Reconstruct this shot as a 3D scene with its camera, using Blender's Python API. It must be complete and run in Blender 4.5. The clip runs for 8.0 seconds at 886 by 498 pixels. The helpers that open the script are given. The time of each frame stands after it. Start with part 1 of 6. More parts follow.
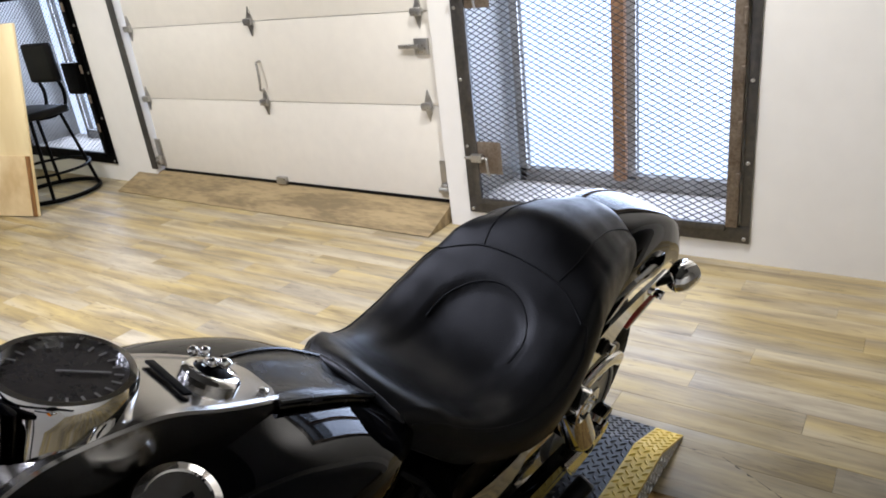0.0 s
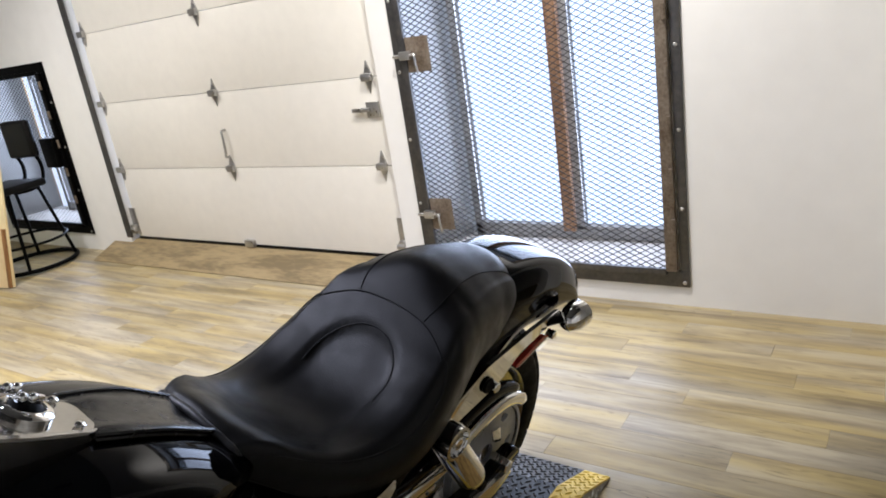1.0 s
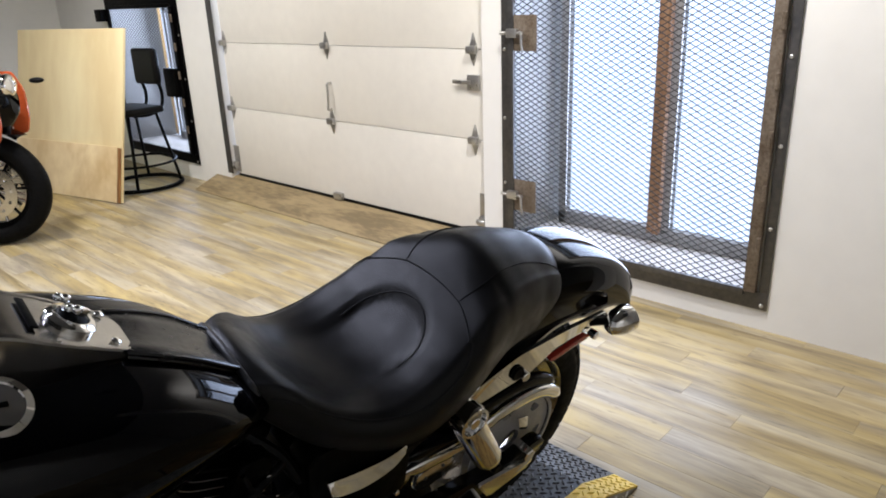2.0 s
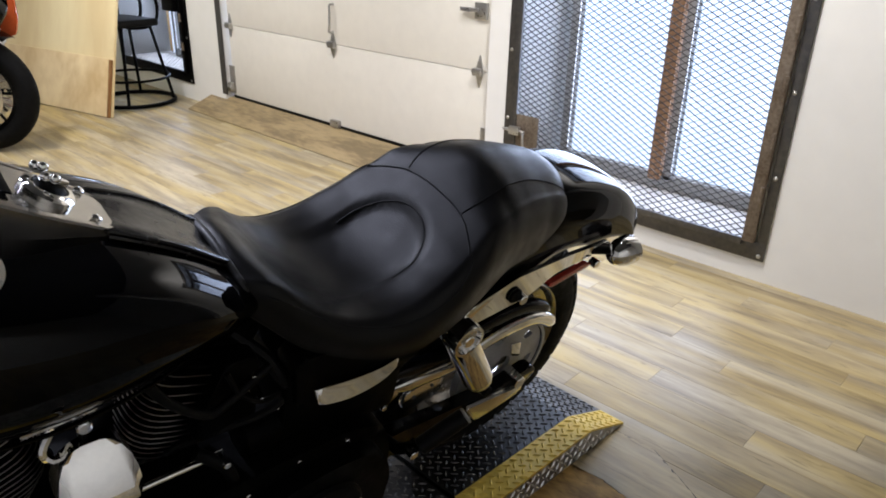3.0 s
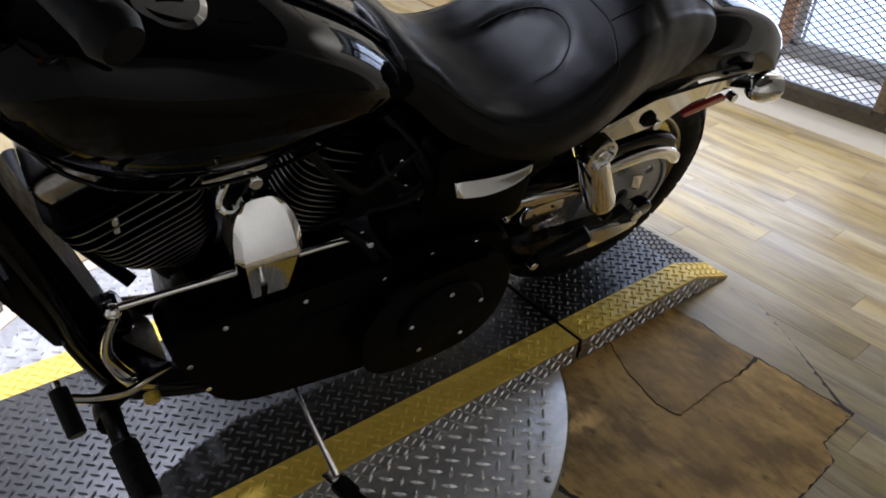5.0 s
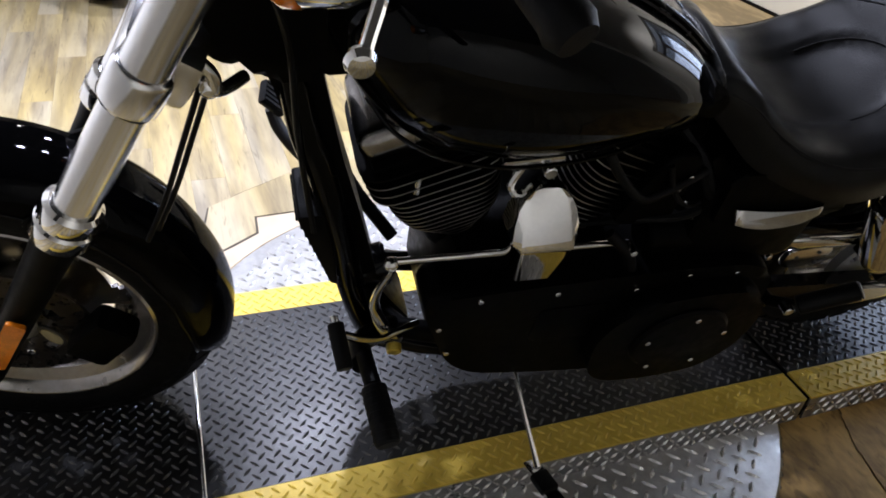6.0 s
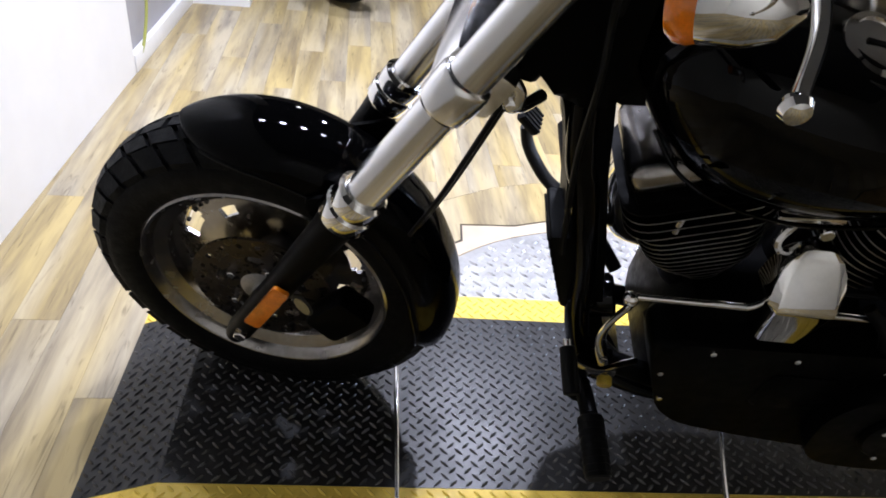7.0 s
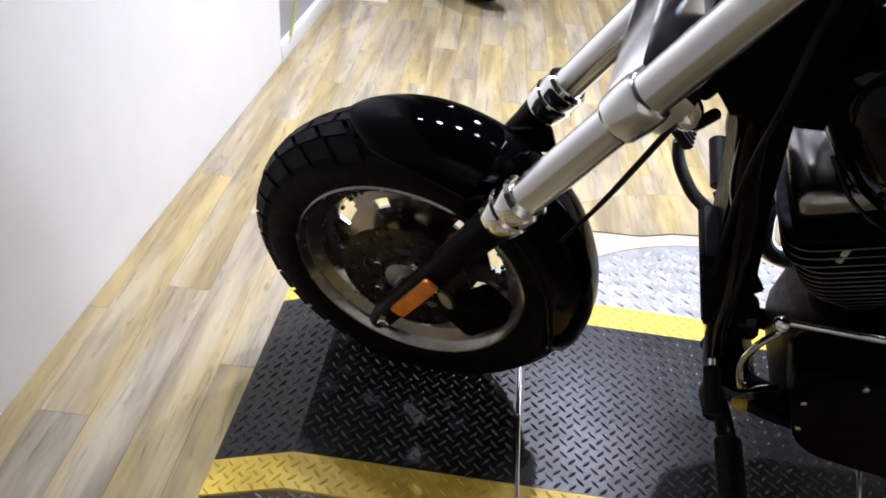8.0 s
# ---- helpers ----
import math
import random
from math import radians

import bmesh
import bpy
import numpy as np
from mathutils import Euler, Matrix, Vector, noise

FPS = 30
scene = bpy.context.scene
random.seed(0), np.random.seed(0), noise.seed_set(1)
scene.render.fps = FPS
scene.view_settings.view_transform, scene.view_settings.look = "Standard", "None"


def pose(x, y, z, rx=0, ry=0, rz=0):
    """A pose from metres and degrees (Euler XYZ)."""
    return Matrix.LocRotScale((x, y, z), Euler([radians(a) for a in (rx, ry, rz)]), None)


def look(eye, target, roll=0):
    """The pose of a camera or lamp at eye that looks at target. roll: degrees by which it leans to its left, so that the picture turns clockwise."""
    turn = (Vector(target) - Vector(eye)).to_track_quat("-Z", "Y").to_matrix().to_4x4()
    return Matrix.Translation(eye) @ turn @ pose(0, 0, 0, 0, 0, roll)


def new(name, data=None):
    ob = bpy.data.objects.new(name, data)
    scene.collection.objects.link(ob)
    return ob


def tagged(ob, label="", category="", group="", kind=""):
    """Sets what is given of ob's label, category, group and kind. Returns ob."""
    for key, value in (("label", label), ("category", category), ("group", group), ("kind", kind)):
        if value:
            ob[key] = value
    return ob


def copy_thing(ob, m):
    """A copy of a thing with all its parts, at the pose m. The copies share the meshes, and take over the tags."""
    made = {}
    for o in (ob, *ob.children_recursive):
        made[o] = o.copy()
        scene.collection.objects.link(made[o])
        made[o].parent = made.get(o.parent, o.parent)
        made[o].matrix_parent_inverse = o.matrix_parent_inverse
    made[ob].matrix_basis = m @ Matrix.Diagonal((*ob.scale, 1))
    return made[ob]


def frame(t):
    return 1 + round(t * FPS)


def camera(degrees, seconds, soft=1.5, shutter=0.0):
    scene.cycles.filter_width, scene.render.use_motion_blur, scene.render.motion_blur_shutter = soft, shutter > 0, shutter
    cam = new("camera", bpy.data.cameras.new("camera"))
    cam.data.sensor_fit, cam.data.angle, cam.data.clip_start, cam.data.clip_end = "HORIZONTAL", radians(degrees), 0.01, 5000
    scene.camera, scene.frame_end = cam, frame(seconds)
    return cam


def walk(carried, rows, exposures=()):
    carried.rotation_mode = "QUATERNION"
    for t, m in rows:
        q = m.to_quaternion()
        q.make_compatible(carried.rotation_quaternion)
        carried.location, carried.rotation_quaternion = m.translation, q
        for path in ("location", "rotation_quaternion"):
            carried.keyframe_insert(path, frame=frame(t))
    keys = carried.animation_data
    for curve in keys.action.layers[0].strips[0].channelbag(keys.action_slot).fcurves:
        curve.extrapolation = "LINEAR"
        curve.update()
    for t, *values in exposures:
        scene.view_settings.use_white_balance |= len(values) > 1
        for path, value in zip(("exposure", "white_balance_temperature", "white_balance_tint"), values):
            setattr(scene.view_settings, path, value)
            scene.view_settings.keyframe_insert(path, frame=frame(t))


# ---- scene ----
cam = camera(63.6, 8.0, soft=1.8)
PATH = [
    (0, (1.219, 0.682, 1.356), (-0.271, -0.4, 0.576), -6.9),
    (0.5, (1.077, 0.768, 1.31), (-0.454, -0.293, 0.581), -6.9),
    (1, (1.158, 0.916, 1.326), (-0.39, -0.188, 0.703), -8.8),
    (1.5, (1.18, 0.993, 1.342), (-0.31, -0.172, 0.694), -5.5),
    (1.7, (1.152, 0.995, 1.345), (-0.273, -0.248, 0.692), -4.0),
    (2.8, (1.104, 0.962, 1.279), (-0.22, -0.324, 0.508), 0.1),
    (3, (1.112, 0.955, 1.261), (-0.233, -0.283, 0.45), 1.6),
    (3.5, (1.123, 0.966, 1.23), (-0.189, -0.228, 0.306), 2.5),
    (4, (1.123, 0.971, 1.209), (-0.155, -0.17, 0.178), 4.1),
    (4.2, (1.126, 0.968, 1.199), (-0.147, -0.149, 0.121), 4.1),
    (5.3, (1.28, 0.933, 1.144), (0.31, -0.42, 0.053), 3.2),
    (5.5, (1.3, 0.92, 1.14), (0.412, -0.506, 0.055), 3.9),
    (6, (1.359, 0.875, 1.159), (0.688, -0.604, -0.008), 6.2),
    (6.5, (1.421, 0.862, 1.156), (0.931, -0.696, 0.0), 7.3),
    (7, (1.491, 0.852, 1.153), (1.223, -0.754, -0.008), 7.6),
    (7.5, (1.544, 0.861, 1.161), (1.441, -0.783, 0.027), 8.1),
    (8, (1.568, 0.871, 1.17), (1.572, -0.731, -0.026), 6.7),
]
walk(cam, [(t, look(eye, target, roll)) for t, eye, target, roll in PATH])

# ---- world and lamps ----
world = bpy.data.worlds.new("sky")
scene.world = world
world.use_nodes = True
wn = world.node_tree.nodes
sky = wn.new("ShaderNodeTexSky")
sky.sky_type, sky.sun_disc = "NISHITA", False
sky.sun_elevation, sky.sun_rotation = radians(40), radians(200)
world.node_tree.links.new(sky.outputs["Color"], wn["Background"].inputs["Color"])
wn["Background"].inputs["Strength"].default_value = 0.12


def area_lamp(name, m, sx, sy, power, colour):
    data = bpy.data.lights.new(name, "AREA")
    data.shape, data.size, data.size_y, data.energy, data.color = "RECTANGLE", sx, sy, power, colour
    ob = new(name, data)
    ob.matrix_world = m
    return ob


def spot_lamp(place, target, power, colour, cone, radius=0.06):
    data = bpy.data.lights.new("track_spot", "SPOT")
    data.energy, data.color, data.shadow_soft_size, data.spot_size, data.spot_blend = power, colour, radius, radians(cone), 0.9
    ob = new("track_spot", data)
    ob.matrix_world = look(Vector(place), Vector(target))
    return ob


WARM, WHITE, COOL = (0.98, 0.95, 0.94), (0.755, 0.795, 1.0), (0.60, 0.72, 1.0)
# spot bulbs on ceiling tracks: (place, aim, watts, colour, cone)
SPOTS = [((2.05 - 0.42 * k, -0.85, 2.72), (1.95 - 0.45 * k, -1.25, 0.0), (132, 205, 240, 145, 90)[k], WHITE, 92) for k in range(5)]
SPOTS += [((-0.85, -0.30, 2.72), (-1.75, -0.25, 1.1), 255, WARM, 106), ((-0.45, -1.55, 2.72), (-1.5, -1.9, 0.6), 115, WARM, 130),
          ((-0.45, -2.95, 2.72), (-1.5, -3.1, 0.6), 102, WARM, 130), ((0.15, -3.45, 2.72), (-0.6, -4.35, 0.5), 190, WARM, 120),
          ((0.70, -2.1, 2.72), (1.2, -1.4, 0.0), 250, WHITE, 146), ((1.25, -3.9, 2.72), (1.3, -3.7, 0.0), 100, WARM, 150)]
# two added, unseen spots that brighten the south wall for the chrome
SPOTS += [((x, 1.55, 2.72), (x, 2.7, 0.9), 72, (0.96, 0.97, 1.0), 84) for x in (0.4, 1.6)]
for row in SPOTS:
    spot_lamp(*row)
# daylight in the two windows
area_lamp("window_daylight", pose(-1.99, -0.52, 1.0, 0, -90, 0), 1.5, 1.08, 48, COOL)
area_lamp("window_daylight", pose(-1.99, -4.85, 0.8, 0, -90, 0), 1.1, 1.0, 34, COOL)

# ---- materials ----
def mat(name, colour, rough=0.5, metal=0.0, coat=0.0, var=0.0, scale=6.0, bump=0.0, bump_scale=60.0, rough_var=0.0, tint=None,
        coords="Object", stretch=(1, 1, 1), emit=0.0, trans=0.0, rand=0.0, spec=0.5):
    """A surface with two scales of mottling, roughness wear and fine relief."""
    m = bpy.data.materials.new(name)
    m.use_nodes = True
    nt = m.node_tree
    b = nt.nodes["Principled BSDF"]
    b.inputs["Roughness"].default_value, b.inputs["Metallic"].default_value = rough, metal
    b.inputs["Coat Weight"].default_value, b.inputs["Coat Roughness"].default_value = coat, 0.04
    b.inputs["Specular IOR Level"].default_value = spec
    b.inputs["Transmission Weight"].default_value = trans
    b.inputs["Base Color"].default_value = (*colour, 1)
    if emit:
        b.inputs["Emission Color"].default_value = (*colour, 1)
        b.inputs["Emission Strength"].default_value = emit
    tc = nt.nodes.new("ShaderNodeTexCoord")
    mp = nt.nodes.new("ShaderNodeMapping")
    mp.inputs["Scale"].default_value = stretch
    nt.links.new(tc.outputs[coords], mp.inputs["Vector"])

    def tex(sc, detail=5.0):
        n = nt.nodes.new("ShaderNodeTexNoise")
        n.inputs["Scale"].default_value, n.inputs["Detail"].default_value = sc, detail
        nt.links.new(mp.outputs["Vector"], n.inputs["Vector"])
        return n

    if var:
        big, fine = tex(scale), tex(scale * 7.3)
        add = nt.nodes.new("ShaderNodeMath")
        add.operation = "ADD"
        nt.links.new(big.outputs["Fac"], add.inputs[0])
        nt.links.new(fine.outputs["Fac"], add.inputs[1])
        ramp = nt.nodes.new("ShaderNodeMapRange")
        ramp.inputs["From Min"].default_value, ramp.inputs["From Max"].default_value = 0.7, 1.3
        nt.links.new(add.outputs[0], ramp.inputs["Value"])
        mix = nt.nodes.new("ShaderNodeMix")
        mix.data_type = "RGBA"
        other = tint or tuple(c * (1 - var) for c in colour)
        mix.inputs["A"].default_value, mix.inputs["B"].default_value = (*colour, 1), (*other, 1)
        nt.links.new(ramp.outputs["Result"], mix.inputs["Factor"])
        out = mix.outputs["Result"]
        if rand:
            info = nt.nodes.new("ShaderNodeObjectInfo")
            hsv = nt.nodes.new("ShaderNodeHueSaturation")
            rr = nt.nodes.new("ShaderNodeMapRange")
            rr.inputs["To Min"].default_value, rr.inputs["To Max"].default_value = 1 - rand, 1 + rand
            nt.links.new(info.outputs["Random"], rr.inputs["Value"])
            nt.links.new(rr.outputs["Result"], hsv.inputs["Value"])
            nt.links.new(out, hsv.inputs["Color"])
            out = hsv.outputs["Color"]
        nt.links.new(out, b.inputs["Base Color"])
    if rough_var:
        n = tex(scale * 2.1)
        r = nt.nodes.new("ShaderNodeMapRange")
        r.inputs["From Min"].default_value, r.inputs["From Max"].default_value = 0.3, 0.7
        r.inputs["To Min"].default_value, r.inputs["To Max"].default_value = max(rough - rough_var, 0.01), rough + rough_var
        nt.links.new(n.outputs["Fac"], r.inputs["Value"])
        nt.links.new(r.outputs["Result"], b.inputs["Roughness"])
    if bump:
        n = tex(bump_scale, 8.0)
        bp = nt.nodes.new("ShaderNodeBump")
        bp.inputs["Strength"].default_value, bp.inputs["Distance"].default_value = bump, 0.004
        nt.links.new(n.outputs["Fac"], bp.inputs["Height"])
        nt.links.new(bp.outputs["Normal"], b.inputs["Normal"])
    return m


def wood(name, light, dark, scale, stretch, rough=0.45, rand=0.0, coords="Object", bump=0.15, contrast=(0.35, 0.65), grain=0.35, fleck=0.0, spec=0.4, fade=0.0):
    """Streaked wood: stretched noise at two scales and per-piece shift and tone."""
    m = bpy.data.materials.new(name)
    m.use_nodes = True
    nt = m.node_tree
    b = nt.nodes["Principled BSDF"]
    b.inputs["Specular IOR Level"].default_value = spec
    tc = nt.nodes.new("ShaderNodeTexCoord")
    info = nt.nodes.new("ShaderNodeObjectInfo")
    off = nt.nodes.new("ShaderNodeVectorMath")
    off.operation = "SCALE"
    comb = nt.nodes.new("ShaderNodeCombineXYZ")
    for k in range(3):
        nt.links.new(info.outputs["Random"], comb.inputs[k])
    nt.links.new(comb.outputs[0], off.inputs[0])
    off.inputs["Scale"].default_value = 37.0
    add = nt.nodes.new("ShaderNodeVectorMath")
    add.operation = "ADD"
    mp = nt.nodes.new("ShaderNodeMapping")
    mp.inputs["Scale"].default_value = stretch
    nt.links.new(tc.outputs[coords], mp.inputs["Vector"])
    nt.links.new(mp.outputs["Vector"], add.inputs[0])
    nt.links.new(off.outputs["Vector"], add.inputs[1])

    def tex(sc, dist, detail=6.0):
        n = nt.nodes.new("ShaderNodeTexNoise")
        n.inputs["Scale"].default_value, n.inputs["Detail"].default_value, n.inputs["Distortion"].default_value = sc, detail, dist
        nt.links.new(add.outputs[0], n.inputs["Vector"])
        return n

    big, fine = tex(scale, 0.6), tex(scale * 6, 0.2)
    mixf = nt.nodes.new("ShaderNodeMath")
    mixf.operation = "MULTIPLY_ADD"
    nt.links.new(fine.outputs["Fac"], mixf.inputs[0])
    mixf.inputs[1].default_value = grain
    nt.links.new(big.outputs["Fac"], mixf.inputs[2])
    ramp = nt.nodes.new("ShaderNodeMapRange")
    ramp.inputs["From Min"].default_value, ramp.inputs["From Max"].default_value = contrast[0] + grain / 2, contrast[1] + grain / 2
    nt.links.new(mixf.outputs[0], ramp.inputs["Value"])
    mix = nt.nodes.new("ShaderNodeMix")
    mix.data_type = "RGBA"
    mix.inputs["A"].default_value, mix.inputs["B"].default_value = (*dark, 1), (*light, 1)
    nt.links.new(ramp.outputs["Result"], mix.inputs["Factor"])
    hsv = nt.nodes.new("ShaderNodeHueSaturation")
    rr = nt.nodes.new("ShaderNodeMapRange")
    rr.inputs["To Min"].default_value, rr.inputs["To Max"].default_value = 1 - rand, 1 + rand
    nt.links.new(info.outputs["Random"], rr.inputs["Value"])
    nt.links.new(rr.outputs["Result"], hsv.inputs["Value"])
    nt.links.new(mix.outputs["Result"], hsv.inputs["Color"])
    if fade:
        # patches where the print turns greyer
        patch = tex(scale * 0.45, 0.4, 2.0)
        pr = nt.nodes.new("ShaderNodeMapRange")
        pr.inputs["From Min"].default_value, pr.inputs["From Max"].default_value = 0.36, 0.62
        pr.inputs["To Min"].default_value, pr.inputs["To Max"].default_value = 1 - fade, 1 + 0.35 * fade
        nt.links.new(patch.outputs["Fac"], pr.inputs["Value"])
        nt.links.new(pr.outputs["Result"], hsv.inputs["Saturation"])
    out = hsv.outputs["Color"]
    if fleck:
        # small dark knots and pores in the print
        knot = tex(scale * 4.3, 1.2, 3.0)
        kr = nt.nodes.new("ShaderNodeMapRange")
        kr.inputs["From Min"].default_value, kr.inputs["From Max"].default_value = 0.60, 0.72
        kr.inputs["To Max"].default_value = fleck
        nt.links.new(knot.outputs["Fac"], kr.inputs["Value"])
        km = nt.nodes.new("ShaderNodeMix")
        km.data_type = "RGBA"
        km.inputs["B"].default_value = (*(0.35 * c for c in dark), 1)
        nt.links.new(kr.outputs["Result"], km.inputs["Factor"])
        nt.links.new(out, km.inputs["A"])
        out = km.outputs["Result"]
    nt.links.new(out, b.inputs["Base Color"])
    rg = nt.nodes.new("ShaderNodeMapRange")
    rg.inputs["To Min"].default_value, rg.inputs["To Max"].default_value = rough - 0.08, rough + 0.1
    nt.links.new(fine.outputs["Fac"], rg.inputs["Value"])
    nt.links.new(rg.outputs["Result"], b.inputs["Roughness"])
    bp = nt.nodes.new("ShaderNodeBump")
    bp.inputs["Strength"].default_value, bp.inputs["Distance"].default_value = bump, 0.002
    nt.links.new(fine.outputs["Fac"], bp.inputs["Height"])
    nt.links.new(bp.outputs["Normal"], b.inputs["Normal"])
    return m


BLACK_PAINT = mat("gloss_black_paint", (0.0018, 0.0018, 0.0021), 0.025, var=0.3, scale=9, rough_var=0.01, spec=0.16)
LEATHER = mat("black_leather", (0.0070, 0.0068, 0.0066), 0.40, var=0.35, scale=14, bump=0.16, bump_scale=420, rough_var=0.08, spec=0.19)
LEATHER_DARK = mat("black_leather_insert", (0.012, 0.012, 0.0125), 0.46, var=0.3, scale=14, bump=0.15, bump_scale=440, rough_var=0.06, spec=0.42)
STRAP_LEATHER = mat("glossy_black_leather", (0.008, 0.0078, 0.0076), 0.24, var=0.35, scale=18, bump=0.12, bump_scale=90, rough_var=0.06, spec=0.35)
THREAD = mat("black_thread", (0.005, 0.005, 0.005), 0.6, var=0.3, scale=40, spec=0.25)
CHROME = mat("chrome", (0.88, 0.87, 0.85), 0.05, metal=1.0, var=0.08, scale=20, rough_var=0.04)
SATIN = mat("satin_steel", (0.95, 0.94, 0.93), 0.19, metal=1.0, var=0.04, scale=16, rough_var=0.015)
WHEEL_ALLOY = mat("dull_polished_alloy", (0.42, 0.40, 0.38), 0.22, metal=1.0, var=0.3, scale=16, rough_var=0.08)
GREY_CAST = mat("grey_cast_metal", (0.35, 0.35, 0.35), 0.4, metal=0.8, var=0.25, scale=30, bump=0.15)
PULLEY_GREY = mat("grey_painted_casting", (0.40, 0.41, 0.43), 0.42, metal=0.25, var=0.25, scale=30, bump=0.1)
CONSOLE_METAL = mat("brushed_console_metal", (0.40, 0.385, 0.365), 0.17, metal=1.0, var=0.12, scale=18, rough_var=0.05)
CAST_DARK = mat("dark_cast_metal", (0.05, 0.05, 0.052), 0.4, metal=0.6, var=0.3, scale=30, bump=0.1)
BLACK_METAL = mat("black_powder_coat", (0.0016, 0.0016, 0.0016), 0.45, var=0.35, scale=22, bump=0.08, bump_scale=300, rough_var=0.1, spec=0.05)
FIN_EDGE = mat("machined_fin_edge", (0.40, 0.395, 0.39), 0.32, metal=1.0, var=0.3, scale=40)
RUBBER = mat("tyre_rubber", (0.0040, 0.0040, 0.0041), 0.66, var=0.4, scale=25, bump=0.25, bump_scale=180, rough_var=0.12, spec=0.11)
ROTOR = mat("brake_rotor", (0.075, 0.064, 0.056), 0.3, metal=0.85, var=0.35, scale=30, rough_var=0.1)
ORANGE = mat("orange_reflector", (1.0, 0.27, 0.015), 0.15, coat=0.5, var=0.35, scale=60, bump=0.2, bump_scale=600)
AMBER = mat("amber_lens", (1.0, 0.24, 0.004), 0.14, coat=0.8, var=0.25, scale=40)
RED = mat("red_reflector", (0.42, 0.03, 0.02), 0.25, coat=0.5, var=0.3, scale=60, bump=0.2, bump_scale=600)
DIAL = mat("dark_dial", (0.04, 0.035, 0.03), 0.22, var=0.3, scale=30)
GLASS = mat("clear_glass", (0.9, 0.92, 0.92), 0.03, trans=1.0)
DIAL_MARK = mat("dial_marks", (0.15, 0.14, 0.125), 0.5, var=0.2, scale=50)
BADGE_TAN = mat("tan_badge_enamel", (0.42, 0.36, 0.20), 0.4, var=0.2, scale=60)
YELLOW_CAP = mat("yellow_cap", (0.60, 0.42, 0.04), 0.4, var=0.4, scale=60)

DECK_BLACK = mat("black_painted_plate", (0.0115, 0.0112, 0.0108), 0.33, var=0.3, scale=5, bump=0.1, bump_scale=220, rough_var=0.05, tint=(0.018, 0.0174, 0.0168), spec=0.36)
# worn lugs, coloured lighter than the plate to stand in for their glints
TREAD_BLACK = mat("worn_glinting_tread_lugs", (0.10, 0.098, 0.096), 0.26, metal=0.55, var=0.4, scale=8, rough_var=0.08, tint=(0.045, 0.044, 0.043), spec=0.6)
DECK_YELLOW = mat("yellow_painted_plate", (0.82, 0.59, 0.10), 0.45, var=0.4, scale=12, bump=0.1, bump_scale=220, rough_var=0.1, tint=(0.68, 0.475, 0.075), spec=0.3)
DECK_BARE = mat("bare_tread_plate", (0.60, 0.595, 0.585), 0.42, metal=0.6, var=0.3, scale=10, bump=0.08, bump_scale=240, rough_var=0.12)
SIDE_STEEL = mat("bare_tread_plate_side", (0.42, 0.415, 0.41), 0.36, metal=0.85, var=0.35, scale=10, bump=0.08, bump_scale=240, rough_var=0.12)
# bare lugs lighter than their plates, again for the glints
TREAD_STEEL = mat("polished_tread_lugs", (0.80, 0.79, 0.78), 0.28, metal=0.9, var=0.3, scale=14, rough_var=0.1)
PLANK = wood("oak_vinyl_plank", (0.425, 0.336, 0.170), (0.215, 0.168, 0.096), 2.2, (7.0, 0.75, 1), 0.42, rand=0.075, contrast=(0.31, 0.63), bump=0.10, grain=0.30, fleck=0.5, fade=0.32, spec=0.3)
JOINT = mat("dark_joint", (0.05, 0.04, 0.03), 0.8, var=0.4, scale=20)
STONE_WOOD = wood("marbled_brown_slab", (0.50, 0.31, 0.10), (0.23, 0.138, 0.048), 4.0, (2.4, 1.1, 1), 0.62, rand=0.06, contrast=(0.36, 0.66), bump=0.2, grain=0.6, fleck=0.6, spec=0.18)
RAMP_WOOD = wood("worn_brown_plywood", (0.34, 0.255, 0.135), (0.17, 0.125, 0.065), 3.4, (3.2, 0.6, 1), 0.5, rand=0.02, grain=0.6)
PLYWOOD = wood("pale_plywood", (0.88, 0.76, 0.47), (0.75, 0.60, 0.33), 1.6, (1, 1.0, 0.35), 0.5, rand=0.03, bump=0.08)
PLY_DARK = wood("knotty_plywood", (0.84, 0.69, 0.43), (0.62, 0.45, 0.23), 2.6, (1, 0.8, 0.6), 0.5, rand=0.03)
BATTEN = wood("brown_batten", (0.35, 0.18, 0.06), (0.18, 0.08, 0.03), 6, (4, 4, 0.4), 0.5)
POST = wood("raw_wood_mullion", (0.42, 0.23, 0.12), (0.26, 0.13, 0.06), 5, (4, 4, 0.35), 0.6)
WALL = mat("white_wall_paint", (0.80, 0.79, 0.76), 0.55, var=0.05, scale=1.3, bump=0.06, bump_scale=160, rough_var=0.06)
WALL_GREY = mat("grey_wall_paint", (0.36, 0.35, 0.36), 0.6, var=0.1, scale=2, bump=0.05, bump_scale=160)
CEILING = mat("dark_ceiling_paint", (0.05, 0.05, 0.05), 0.8, var=0.06, scale=1.5)
DOOR_WHITE = mat("cream_door_enamel", (0.78, 0.75, 0.68), 0.38, var=0.06, scale=1.8, bump=0.05, bump_scale=200, rough_var=0.06)
TRIM = mat("white_trim", (0.76, 0.75, 0.72), 0.45, var=0.08, scale=4)
STEEL_DARK = mat("dark_mill_steel", (0.065, 0.064, 0.065), 0.42, metal=0.7, var=0.5, scale=7, bump=0.1, bump_scale=120, rough_var=0.12, tint=(0.115, 0.108, 0.10))
MESH_STEEL = mat("dark_mesh_steel", (0.022, 0.021, 0.021), 0.7, var=0.4, scale=9, tint=(0.045, 0.04, 0.035), spec=0.2)
